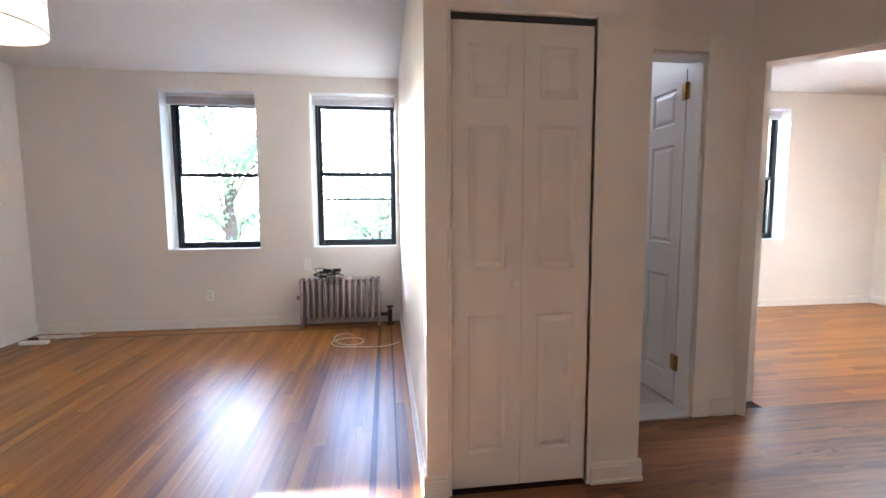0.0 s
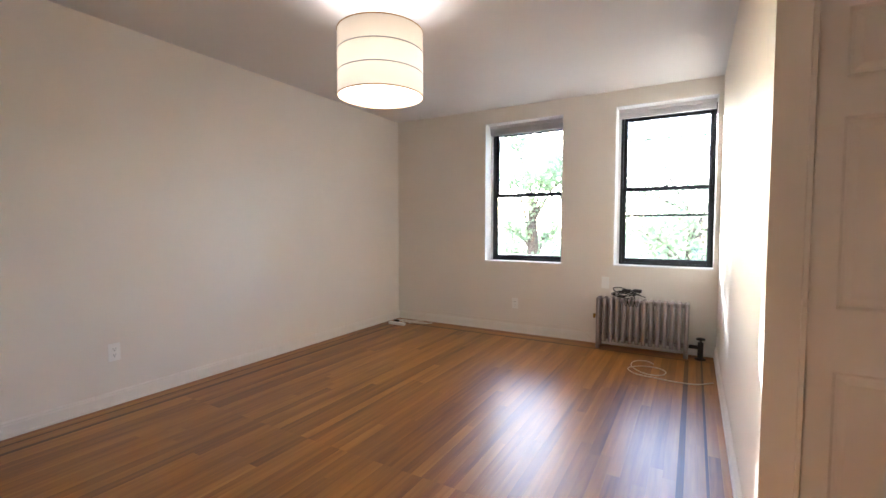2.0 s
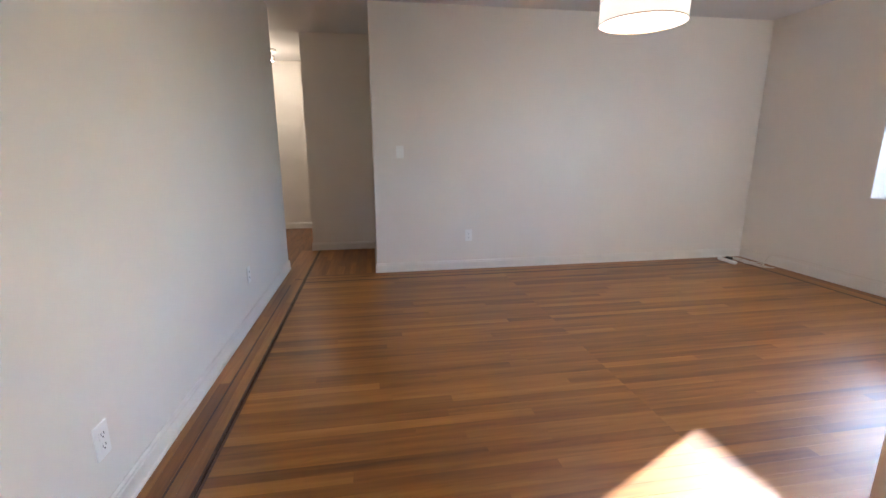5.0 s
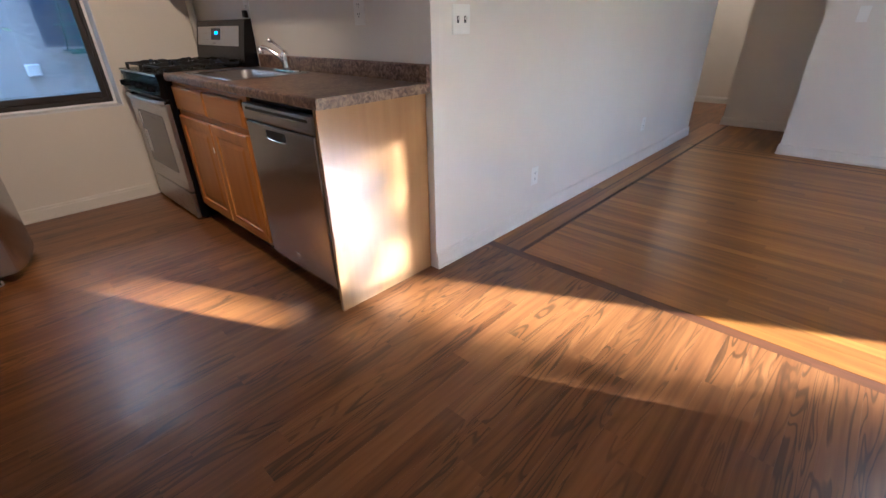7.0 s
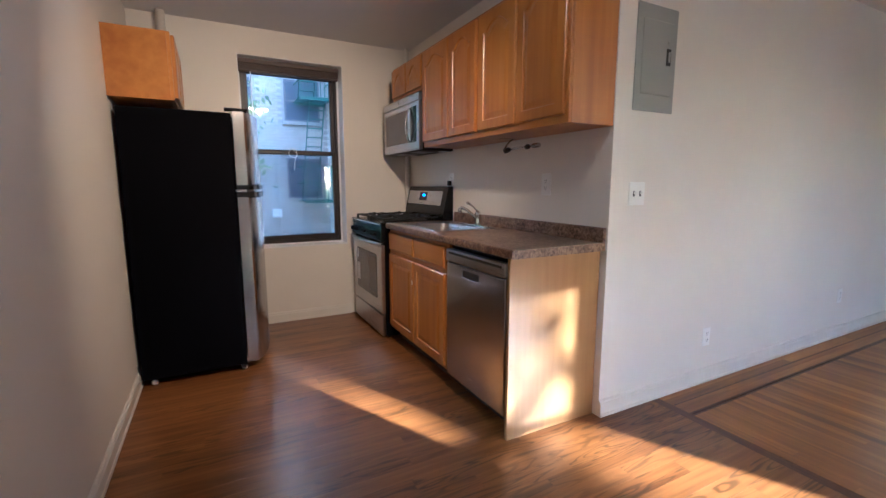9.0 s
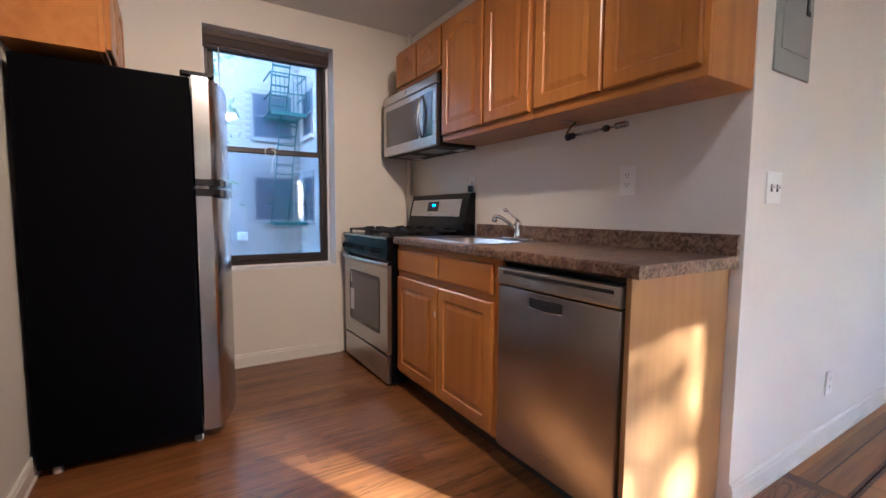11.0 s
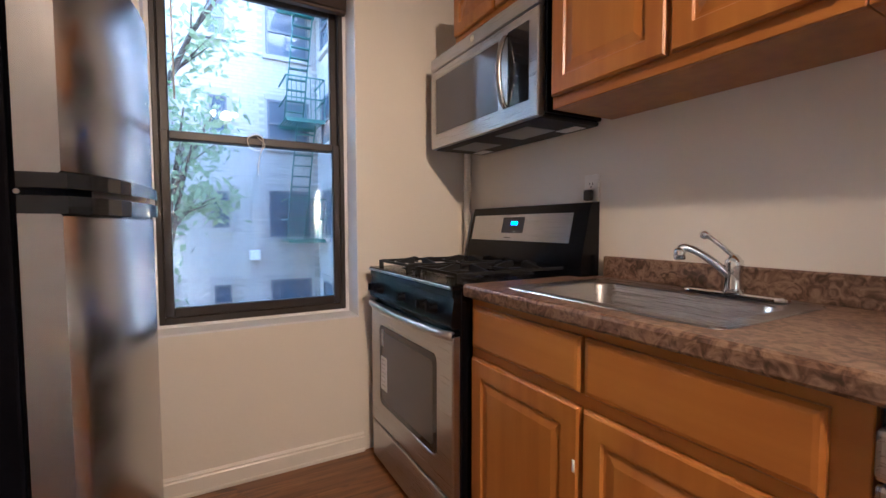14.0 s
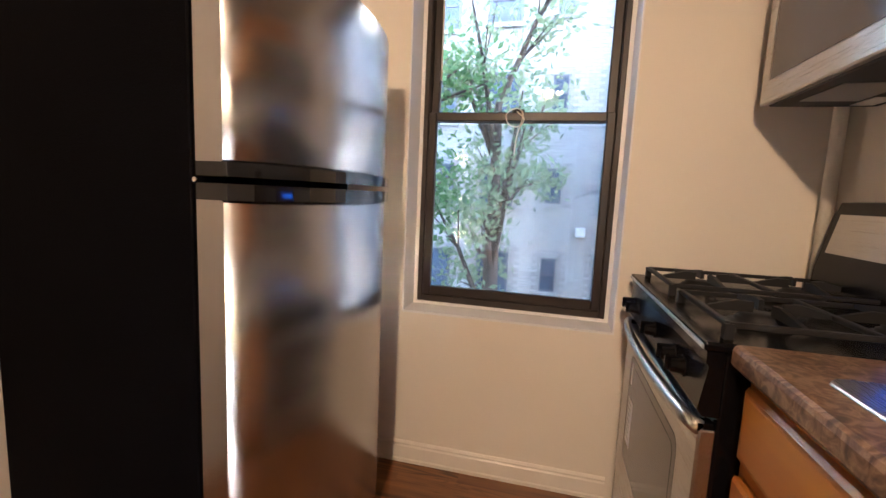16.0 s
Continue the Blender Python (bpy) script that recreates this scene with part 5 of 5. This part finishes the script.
cc = base("cable_heap", "heap of white cables with a power strip in the corner", "cables")
for k in range(5):
    bm = bmesh.new()
    cx, cy = -3.52 + 0.07 * k, 4.74 + 0.02 * (k % 3)
    tube(bm, spline([(cx + 0.10 * math.cos(1.1 * i + k), cy + 0.045 * math.sin(1.3 * i + k), 0.008 + 0.006 * (i % 3)) for i in range(9)], 4), 0.004, 6)
    part("cable", bm, M["cable_w"], cc)
part("power_strip", boxes((-3.60, -3.38, 4.55, 4.60, 0.001, 0.032), r=0.008, seg=2), M["plastic"], cc)
part("black_plug", boxes((-3.585, -3.52, 4.63, 4.67, 0.001, 0.04), r=0.006), M["cable_k"], cc)
wl = base("wall_cable", "white cable tacked along the skirting board", "cable")
bm = bmesh.new()
tube(bm, spline([(-3.35, 4.893, 0.02), (-3.3, 4.906, 0.10), (-3.1, 4.921, 0.128), (-2.4, 4.921, 0.118), (-1.9, 4.921, 0.125), (-1.5, 4.921, 0.118), (-1.36, 4.90, 0.05), (-1.33, 4.88, 0.006)], 6), 0.004, 6)
part("cable", bm, M["cable_w"], wl)


# ---- outside ----
GROUND = -3.2
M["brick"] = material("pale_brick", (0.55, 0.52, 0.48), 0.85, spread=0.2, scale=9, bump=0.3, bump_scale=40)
M["brickwall"] = material("brick_joint", (0.42, 0.40, 0.37), 0.9, spread=0.1, scale=5)
M["brickred"] = material("street_brick", (0.30, 0.17, 0.12), 0.85, spread=0.15, scale=6, bump=0.3)
M["stone"] = material("stone_trim", (0.45, 0.43, 0.40), 0.8, spread=0.1)
M["green"] = material("green_iron_paint", (0.045, 0.16, 0.13), 0.5, spread=0.2, scale=12)
M["wframe"] = material("grey_window_frame", (0.16, 0.17, 0.19), 0.5)
M["wpane"] = material("reflecting_pane", (0.10, 0.13, 0.17), 0.12, spread=0.1)
M["bark"] = material("bark", (0.12, 0.09, 0.07), 0.9, spread=0.3, scale=20, bump=0.8, bump_scale=30)
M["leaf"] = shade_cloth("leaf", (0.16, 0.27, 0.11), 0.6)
# Paler copy of leaf: the look of overexposed sunlight is put into its colour.
M["leaf2"] = shade_cloth("leaf_paled_as_sunlit", (0.32, 0.40, 0.24), 0.65)
M["asphalt"] = material("asphalt", (0.05, 0.05, 0.052), 0.9, spread=0.2, scale=10, bump=0.4)
M["paving"] = material("concrete_paving", (0.32, 0.31, 0.29), 0.85, spread=0.12, scale=3, bump=0.2)
M["earth"] = material("yard_ground", (0.16, 0.15, 0.12), 0.95, spread=0.3, scale=2)
M["carblue"] = material("blue_car_paint", (0.02, 0.06, 0.22), 0.2, coat=1.0)
M["carwhite"] = material("white_car_paint", (0.7, 0.7, 0.7), 0.2, coat=1.0)
M["rubber"] = material("tyre_rubber", (0.02, 0.02, 0.02), 0.8)

structure("ground", boxes((-400, 400, -400, 400, GROUND - 0.3, GROUND)), M["earth"])
structure("road", boxes((-60, 60, 10.5, 17.5, GROUND + 0.0, GROUND + 0.02)), M["asphalt"])
structure("pavement", boxes((-60, 60, 6.5, 10.3, GROUND, GROUND + 0.14), (-60, 60, 17.7, 21, GROUND, GROUND + 0.14)), M["paving"])
# Unseen block added over the ceiling; its height sets the shade on the court.
structure("wall_upper", boxes((-8, 6.5, KS - 0.36, NW + 0.36, CEIL + 0.2, 8.5)), M["stone"])
structure("wall_lower", boxes((-8, 6.5, KS - 0.36, NW + 0.36, GROUND, -0.2)), M["brickred"])


def tree(x, y, height, spread, seed, leaves, mat, label, gap=None, sun_blockers=(), girth=0.19):
    r = random.Random(seed)
    tr = base("tree", label, "tree", (x, y, GROUND))
    bm = bmesh.new()
    lean = r.uniform(-0.3, 0.3)
    trunk = [Vector((lean * t * t, 0.2 * math.sin(3 * t), height * 0.62 * t)) for t in [i / 6 for i in range(7)]]
    for a, b, i in zip(trunk, trunk[1:], range(6)):
        rod(bm, a, b, girth * height / 9 * (1 - 0.11 * i), 10, girth * height / 9 * (1 - 0.11 * (i + 1)), cap=False)
    tips = []
    for k in range(14):
        s = trunk[2 + k % 5]
        a = k * 2.4 + r.uniform(-0.3, 0.3)
        e = s + Vector((math.cos(a) * spread * r.uniform(0.5, 1), math.sin(a) * spread * r.uniform(0.5, 1), height * r.uniform(0.08, 0.32)))
        m1 = s.lerp(e, 0.5) + Vector((0, 0, 0.2))
        rod(bm, s, m1, 0.055 * height / 9, 7, 0.035 * height / 9, cap=False)
        rod(bm, m1, e, 0.035 * height / 9, 6, 0.012, cap=False)
        tips += [m1, e, m1.lerp(e, 0.5)]
        for q in range(3):
            e2 = m1.lerp(e, r.uniform(0.1, 0.9)) + Vector((r.uniform(-1, 1), r.uniform(-1, 1), r.uniform(-0.2, 0.7))) * spread * 0.35
            rod(bm, m1, e2, 0.018, 5, 0.006, cap=False)
            tips.append(e2)
    part("trunk", bm, M["bark"], tr)
    nr = np.random.RandomState(seed)
    tp = np.array([tuple(t) for t in tips])
    c = tp[nr.randint(0, len(tp), leaves)] + nr.normal(0, 1, (leaves, 3)) * np.array([0.42, 0.42, 0.32]) * spread * 0.42
    d1 = nr.normal(0, 1, (leaves, 3))
    d1 /= np.linalg.norm(d1, axis=1)[:, None]
    d2 = np.cross(d1, nr.normal(0, 1, (leaves, 3)))
    d2 /= np.linalg.norm(d2, axis=1)[:, None]
    size = nr.uniform(0.05, 0.10, (leaves, 1))
    k = 0
    # Leaves moved into given boxes to block sunlight; no branch bears them.
    for b_ in sun_blockers:
        c[k:k + b_[6]] = nr.uniform(b_[:3], b_[3:6], (b_[6], 3))
        k += b_[6]
    if gap:
        keep = ~((c[:, 0] > gap[0]) & (c[:, 0] < gap[1]) & (c[:, 2] > gap[2]) & (c[:, 2] < gap[3]))
        keep[:k] = True
        c, d1, d2, size = c[keep], d1[keep], d2[keep], size[keep]
        leaves = len(c)
    v = np.stack([c - d1 * size, c + d2 * size * 0.5, c + d1 * size, c - d2 * size * 0.5], 1).reshape(-1, 3)
    me = bpy.data.meshes.new("crown")
    me.from_pydata(v.tolist(), [], [(4 * i, 4 * i + 1, 4 * i + 2, 4 * i + 3) for i in range(leaves)])
    me.materials.append(mat)
    ob = new("crown", me)
    ob.parent = tr
    tagged(ob, "crown of small green leaves")
    return tr


def car(x, y, mat, label, turn=0.0):
    c = base("car", label, "car", (x, y, GROUND + 0.02))
    bm = bmesh.new()
    side = [(-2.2, 0.35), (2.2, 0.35), (2.25, 0.65), (2.0, 0.85), (1.1, 0.95), (0.5, 1.42), (-1.2, 1.45), (-1.9, 0.98), (-2.25, 0.9)]
    loft(bm, [[Vector((a, w, b)) for a, b in side] for w in (-0.86, 0.86)])
    part("car_body", bm, mat, c)
    bm = bmesh.new()
    glass_side = [(-1.75, 0.98), (1.0, 0.98), (0.47, 1.37), (-1.15, 1.39)]
    loft(bm, [[Vector((a, w, b)) for a, b in glass_side] for w in (-0.875, 0.875)])
    part("side_windows", bm, M["blackglass"], c)
    for wx in (-1.4, 1.4):
        for wy in (-0.8, 0.8):
            bm = bmesh.new()
            lathe(bm, (wx, wy, 0.33), [(0.32, -0.1), (0.33, 0.0), (0.32, 0.1)], 16, "y")
            wh = part("wheel", bm, M["rubber"], c)
    return c


def house(name, label, x0, x1, y0, y1, ztop, face, mat, wins):
    """A building whose windows (centre along the wall, width, sill height, height) have frames, panes and sills."""
    h = base(name, label, "building")
    at = {"+y": y1, "-y": y0, "+x": x1, "-x": x0}[face]
    part("wall", boxes((x0, x1, y0, y1, GROUND, ztop)), mat, h)
    part("cornice", boxes((x0 - 0.1, x1 + 0.1, y0 - 0.15, y1 + 0.15, ztop, ztop + 0.35)), M["stone"], h)
    f = facing(face, at)
    for cx, w, z, hh in wins:
        win_ = bmesh.new()
        b_ = min(0.05, w * 0.1)
        for a in ((cx - w / 2, cx - w / 2 + b_, z, z + hh), (cx + w / 2 - b_, cx + w / 2, z, z + hh), (cx - w / 2 + b_, cx + w / 2 - b_, z, z + 0.05), (cx - w / 2 + b_, cx + w / 2 - b_, z + hh - 0.05, z + hh), (cx - w / 2 + b_, cx + w / 2 - b_, z + hh / 2 - 0.02, z + hh / 2 + 0.02)):
            box_on(win_, f, *a, 0.002, 0.035)
        wob = part("window", win_, M["wframe"], h)
        bm = bmesh.new()
        box_on(bm, f, cx - w / 2 + b_, cx + w / 2 - b_, z + 0.05, z + hh - 0.05, 0.003, 0.012)
        part("pane", bm, M["wpane"], wob)
        bm = bmesh.new()
        box_on(bm, f, cx - w / 2 - 0.07, cx + w / 2 + 0.07, z - 0.09, z, 0.002, 0.09)
        part("sill", bm, M["stone"], wob)
        bm = bmesh.new()
        box_on(bm, f, cx - w / 2 - 0.05, cx + w / 2 + 0.05, z + hh, z + hh + 0.12, 0.002, 0.045)
        part("lintel", bm, M["stone"], wob)
    return h


"""The court behind the kitchen."""
CY, WX = -11.2, -1.25
COURT = [(cx, w, z + 2.07 * k - (0.0 if w > 0.5 else 0.03), hh) for k in range(-1, 4) for cx, w, z, hh in ((-0.58, 0.92, 0.84, 1.08), (0.88, 0.34, 1.10, 0.80), (2.2, 0.78, 0.95, 1.0), (3.7, 0.9, 0.84, 1.08), (5.2, 0.5, 1.0, 0.85))]
WING = [(y, 0.8, 0.84 + 2.07 * k, 1.08) for k in range(-1, 4) for y in (CY + 0.9,)]
court = house("court_building", "pale brick building across the court with dark sash windows", -6.5, 9.5, CY - 6, CY, 10.5, "+y", M["brickwall"], COURT)
house("court_wing", "pale brick wing at the side of the court", -6.5, WX, CY + 0.002, CY + 2.4, 10.5, "+x", M["brickwall"], WING)
side = bpy.data.objects["court_wing"]


def brickwork(owner, face, at, u0, u1, v0, v1, wins):
    """Courses of bricks proud of their joints, left out at the windows."""
    f = facing(face, at)
    verts, faces = [], []
    for row in range(int((v1 - v0) / 0.078)):
        z = v0 + row * 0.078
        u = u0 + (0.11 if row % 2 else 0)
        while u < u1 - 0.2:
            if not any(abs(u + 0.1 - cx) < w / 2 + 0.16 and z0_ - 0.14 < z < z0_ + hh + 0.1 for cx, w, z0_, hh in wins):
                k = len(verts)
                o = 0.012 + 0.006 * ((row * 7 + int(u * 9)) % 3) / 3
                u_, z_ = u + 0.205, z + 0.066
                verts += [tuple(f(*q)) for q in ((u, z, 0.001), (u_, z, 0.001), (u_, z_, 0.001), (u, z_, 0.001), (u, z, o), (u_, z, o), (u_, z_, o), (u, z_, o))]
                faces += [(k + 4, k + 7, k + 6, k + 5), (k, k + 4, k + 5, k + 1), (k + 3, k + 2, k + 6, k + 7), (k, k + 3, k + 7, k + 4), (k + 1, k + 5, k + 6, k + 2)]
            u += 0.216
    me = bpy.data.meshes.new("brickwork")
    me.from_pydata(verts, [], faces)
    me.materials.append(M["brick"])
    bw = new("brickwork", me)
    bw.parent = owner
    tagged(bw, "pale weathered brick courses", kind="stuff")


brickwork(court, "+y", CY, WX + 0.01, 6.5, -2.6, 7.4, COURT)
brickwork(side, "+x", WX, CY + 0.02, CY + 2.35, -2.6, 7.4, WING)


def fire_escape(x0, x1, y, zs):
    fe = base("fire_escape", "green painted iron fire escape on the court building", "fire escape")
    for i, z in enumerate(zs):
        bm = bmesh.new()
        for k in range(14):
            xx = x0 + (x1 - x0) * k / 13
            slab(bm, xx, xx + 0.03, y + 0.02, y + 0.95, z, z + 0.02)
        slab(bm, x0, x1 + 0.03, y + 0.93, y + 0.97, z - 0.05, z + 0.03), slab(bm, x0, x1 + 0.03, y + 0.02, y + 0.05, z - 0.05, z + 0.03)
        part("platform", bm, M["green"], fe)
        bm = bmesh.new()
        for zz in (0.45, 0.9):
            slab(bm, x0, x1, y + 0.93, y + 0.955, z + zz, z + zz + 0.025)
            slab(bm, x0, x0 + 0.025, y + 0.02, y + 0.95, z + zz, z + zz + 0.025), slab(bm, x1, x1 + 0.025, y + 0.02, y + 0.95, z + zz, z + zz + 0.025)
        for k in range(9):
            xx = x0 + (x1 - x0) * k / 8
            slab(bm, xx, xx + 0.014, y + 0.935, y + 0.95, z, z + 0.9)
        part("railing", bm, M["green"], fe)
        if i + 1 < len(zs):
            bm = bmesh.new()
            a, b = Vector((x0 + 0.40, y + 0.5, z)), Vector((x0 + 0.12, y + 0.5, zs[i + 1]))
            for s in (0.0, 0.40):
                o = Vector((s, 0, 0))
                rod(bm, a + o, b + o, 0.016, 6)
            for k in range(1, 11):
                p = a.lerp(b, k / 11)
                slab(bm, p.x, p.x + 0.40, p.y - 0.05, p.y + 0.05, p.z, p.z + 0.02)
            part("ladder", bm, M["green"], fe)


fire_escape(WX + 0.05, -0.40, CY, (0.78, 3.40, 6.02))
vent = base("wall_vent", "small white vent box on the pale brick wall", "vent")
part("vent_box", boxes((0.10, 0.33, CY + 0.02, CY + 0.16, 0.33, 0.55), r=0.02), M["plastic"], vent)
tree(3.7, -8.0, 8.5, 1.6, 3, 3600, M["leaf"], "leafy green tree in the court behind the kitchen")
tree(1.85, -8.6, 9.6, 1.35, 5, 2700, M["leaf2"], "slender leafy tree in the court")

"""The street side."""
# This crown has leaves added and cut out to shape the sun patch indoors.
tree(-4.95, 13.8, 8.6, 1.5, 11, 8000, M["leaf2"], "street tree with a thick grey trunk and a light crown", girth=0.34, gap=(-2.6, -0.9, 6.1, 7.45), sun_blockers=((-1.40, -0.2, 6.6, -1.0, 0.3, 7.15, 165), (-1.42, -0.2, 7.47, -0.9, 0.3, 8.4, 220), (-1.95, -0.2, 7.16, -1.40, 0.3, 8.0, 270)))
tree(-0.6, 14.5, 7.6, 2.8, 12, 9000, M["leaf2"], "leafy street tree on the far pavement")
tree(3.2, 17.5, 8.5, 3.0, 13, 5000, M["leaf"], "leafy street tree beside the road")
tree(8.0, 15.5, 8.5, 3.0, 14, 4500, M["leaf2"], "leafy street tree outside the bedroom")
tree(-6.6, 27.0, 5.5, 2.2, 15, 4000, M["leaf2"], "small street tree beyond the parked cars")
car(-4.9, 19.0, M["carblue"], "dark blue parked car across the street")
car(-0.2, 19.0, M["carwhite"], "white parked car across the street")
house("street_house", "low brick house across the street behind the trees", 1.0, 14.0, 34, 42, 3.0, "-y", M["brickred"], [(cx, 1.0, z, 1.5) for z in (-1.8, 1.1) for cx in (2.5, 5.0, 7.5, 10.0, 12.5)])
house("street_house", "low brick house further along the street", -3.6, 0.4, 36, 44, 1.6, "-y", M["brickred"], [(-2.6, 1.0, -1.8, 1.5), (-0.6, 1.0, -1.8, 1.5)])


# ---- floors, board by board ----
def close_by(x, y):
    """The stretch of floor where joints can be made out."""
    return x > -1.6 and y < 2.2


def board_mesh(name, width, along, mat, depth=0.006, e=0.0004):
    """A board one metre long and so wide, its upper edges eased by e."""
    bm = bmesh.new()
    prof = [(0, -depth), (0, -e), (e, 0), (width - e, 0), (width, -e), (width, -depth)] if e else [(0, -depth), (0, 0), (width, 0), (width, -depth)]
    def at(l, w, z):
        return Vector((w, l, z)) if along == 1 else Vector((l, w, z))
    a = [bm.verts.new(at(0, w, z)) for w, z in prof]
    b = [bm.verts.new(at(1, w, z)) for w, z in prof]
    n = len(prof)
    for i in range(n - 1):
        bm.faces.new((a[i], a[i + 1], b[i + 1], b[i]))
    bm.faces.new(a[::-1]), bm.faces.new(b)
    return finish(name, bm, mat)


def lay_boards(parent, x0, x1, y0, y1, width, along, mesh, lengths, rnd, keep, spare, flat=None):
    """Rows of boards over a rectangle; those near enough to keep are parts, the rest goes to the list spare."""
    c0, c1, l0, l1 = (x0, x1, y0, y1) if along == 1 else (y0, y1, x0, x1)
    n = max(1, round((c1 - c0) / width))
    w = (c1 - c0) / n
    for i in range(n):
        c, p = c0 + i * w, l0
        first = rnd.uniform(0.3, 1.0)
        while p < l1 - 0.01:
            ln = min(rnd.uniform(*lengths) * first, l1 - p)
            first = 1.0
            if l1 - p - ln < 0.2:
                ln = l1 - p
            at = (c, p) if along == 1 else (p, c)
            drop = -rnd.uniform(0, 0.0001)
            if keep(at[0], at[1]):
                ob = bpy.data.objects.new("board", mesh if flat is None or close_by(*at) else flat)
                scene.collection.objects.link(ob)
                ob.location = (at[0], at[1], drop)
                ob.scale = (w / width, ln, 1) if along == 1 else (ln, w / width, 1)
                ob.parent = parent
            else:
                spare.append((at[0], at[1], w, ln, along, drop))
            p += ln


def join_boards(name, parent, rows, mat):
    v, f = [], []
    for x, y, w, ln, along, z in rows:
        a, b = (w, ln) if along == 1 else (ln, w)
        k = len(v)
        v += [(x, y, z - 0.005), (x + a, y, z - 0.005), (x + a, y + b, z - 0.005), (x, y + b, z - 0.005), (x, y, z), (x + a, y, z), (x + a, y + b, z), (x, y + b, z)]
        f += [(k + 4, k + 5, k + 6, k + 7), (k, k + 1, k + 5, k + 4), (k + 1, k + 2, k + 6, k + 5), (k + 2, k + 3, k + 7, k + 6), (k + 3, k, k + 4, k + 7)]
    me = bpy.data.meshes.new(name)
    me.from_pydata(v, [], f)
    me.materials.append(mat)
    ob = new(name, me)
    ob.parent = parent
    return tagged(ob, kind="stuff")


rnd = random.Random(21)
TX = -0.40                # where the living room's strips end and the kitchen's planks begin
living_floor = tagged(new("floor_living"), "varnished oak strip floor with a dark inlaid border", kind="structure")
near = lambda x, y: x > -2.45 or y < 1.2
spare = []
ms, mx = board_mesh("board", 0.057, 1, M["strip"]), board_mesh("board", 0.057, 0, M["strip_x"])
mf = board_mesh("board", 0.057, 1, M["strip"], e=0)
B = 0.205                 # how far the inlaid border lies from the walls
lay_boards(living_floor, LW + B + 0.03, TX - 0.06, 0.23, CF, 0.057, 1, ms, (0.8, 2.6), rnd, lambda x, y: True, spare, mf)
lay_boards(living_floor, LW + B + 0.03, LE - B - 0.03, CF, NW - B - 0.03, 0.057, 1, ms, (0.8, 2.6), rnd, lambda x, y: True, spare, mf)
lay_boards(living_floor, TX - 0.058, TX, 0.0, CF, 0.057, 1, board_mesh("board", 0.057, 1, M["inlay"]), (0.5, 1.1), rnd, lambda x, y: True, spare)
lay_boards(living_floor, LW, LE, NW - B, NW, 0.057, 0, mx, (0.8, 1.8), rnd, lambda x, y: False, spare)
lay_boards(living_floor, LW, LW + B, 0.23, NW - B, 0.057, 1, ms, (0.8, 1.8), rnd, lambda x, y: False, spare)
lay_boards(living_floor, LE - B, LE, CF, NW - B, 0.057, 1, ms, (0.8, 1.8), rnd, lambda x, y: True, spare)
lay_boards(living_floor, -4.85, TX - 0.058, 0.0, 0.20, 0.057, 0, mx, (0.8, 1.8), rnd, lambda x, y: True, spare)
lay_boards(living_floor, -4.85, LW, 0.23, 0.888, 0.057, 0, mx, (0.5, 1.2), rnd, lambda x, y: False, spare)
join_boards("distant_boards", living_floor, [r_ for r_ in spare if r_[4] == 1], M["strip"])
join_boards("distant_boards", living_floor, [r_ for r_ in spare if r_[4] == 0], M["strip_x"])
bm = bmesh.new()
for a in ((-4.85, TX - 0.058, 0.2, 0.212), (-4.85, TX - 0.058, 0.218, 0.23), (LW + B, LE - B, NW - B - 0.03, NW - B)):
    slab(bm, *a, -0.005, -0.0001)
for a in ((LW + B, LW + B + 0.03, 0.23, NW - B - 0.03), (LE - B - 0.03, LE - B, 0.23, NW - B - 0.03)):
    slab(bm, *a, -0.005, -0.0001)
part("inlay_strip", bm, M["inlay"], living_floor, "dark walnut inlay strip")
bm = bmesh.new()
slab(bm, -3.45, TX - 0.06, 0.105, 0.114, -0.004, 0.0003), slab(bm, LW + 0.105, LW + 0.118, 0.118, 4.8, -0.004, 0.0003), slab(bm, LE - 0.118, LE - 0.105, 2.17, 4.8, -0.004, 0.0003)
part("inlay_line", bm, M["inlay"], living_floor)

kitchen_floor = tagged(new("floor_kitchen"), "reddish wood plank floor with bold grain", kind="structure")
spare = []
mk = board_mesh("board", 0.083, 0, M["plank"])
lay_boards(kitchen_floor, TX + 0.0, EX, 0.0, CF, 0.083, 0, mk, (0.6, 1.5), rnd, lambda x, y: True, spare)
lay_boards(kitchen_floor, 0.0, EX, KS, 0.0, 0.083, 0, mk, (0.6, 1.5), rnd, lambda x, y: x > 0.3 and y > -2.5, spare)
lay_boards(kitchen_floor, 0.57, EX + 0.9, CF, 2.62, 0.083, 0, mk, (0.6, 1.5), rnd, lambda x, y: True, spare)
lay_boards(kitchen_floor, -6.5, -4.0, -1.8, 0.0, 0.083, 0, mk, (0.6, 1.5), rnd, lambda x, y: False, spare)
lay_boards(kitchen_floor, -6.5, -4.85, 0.0, 0.14, 0.083, 0, mk, (0.6, 1.5), rnd, lambda x, y: False, spare)
join_boards("distant_planks", kitchen_floor, spare, M["plank"])
bedroom_floor = tagged(new("floor_bedroom"), "varnished oak bedroom floor", kind="structure")
spare = []
lay_boards(bedroom_floor, 1.70, 5.35, 2.62, NW, 0.07, 0, mx, (0.6, 1.5), rnd, lambda x, y: False, spare)
lay_boards(bedroom_floor, 3.08, 5.35, 1.0, 2.62, 0.07, 0, mx, (0.6, 1.5), rnd, lambda x, y: False, spare)
lay_boards(bedroom_floor, EX + T, 3.08, 1.0, CF, 0.07, 0, mx, (0.6, 1.5), rnd, lambda x, y: False, spare)
join_boards("bedroom_boards", bedroom_floor, spare, M["strip_x"])
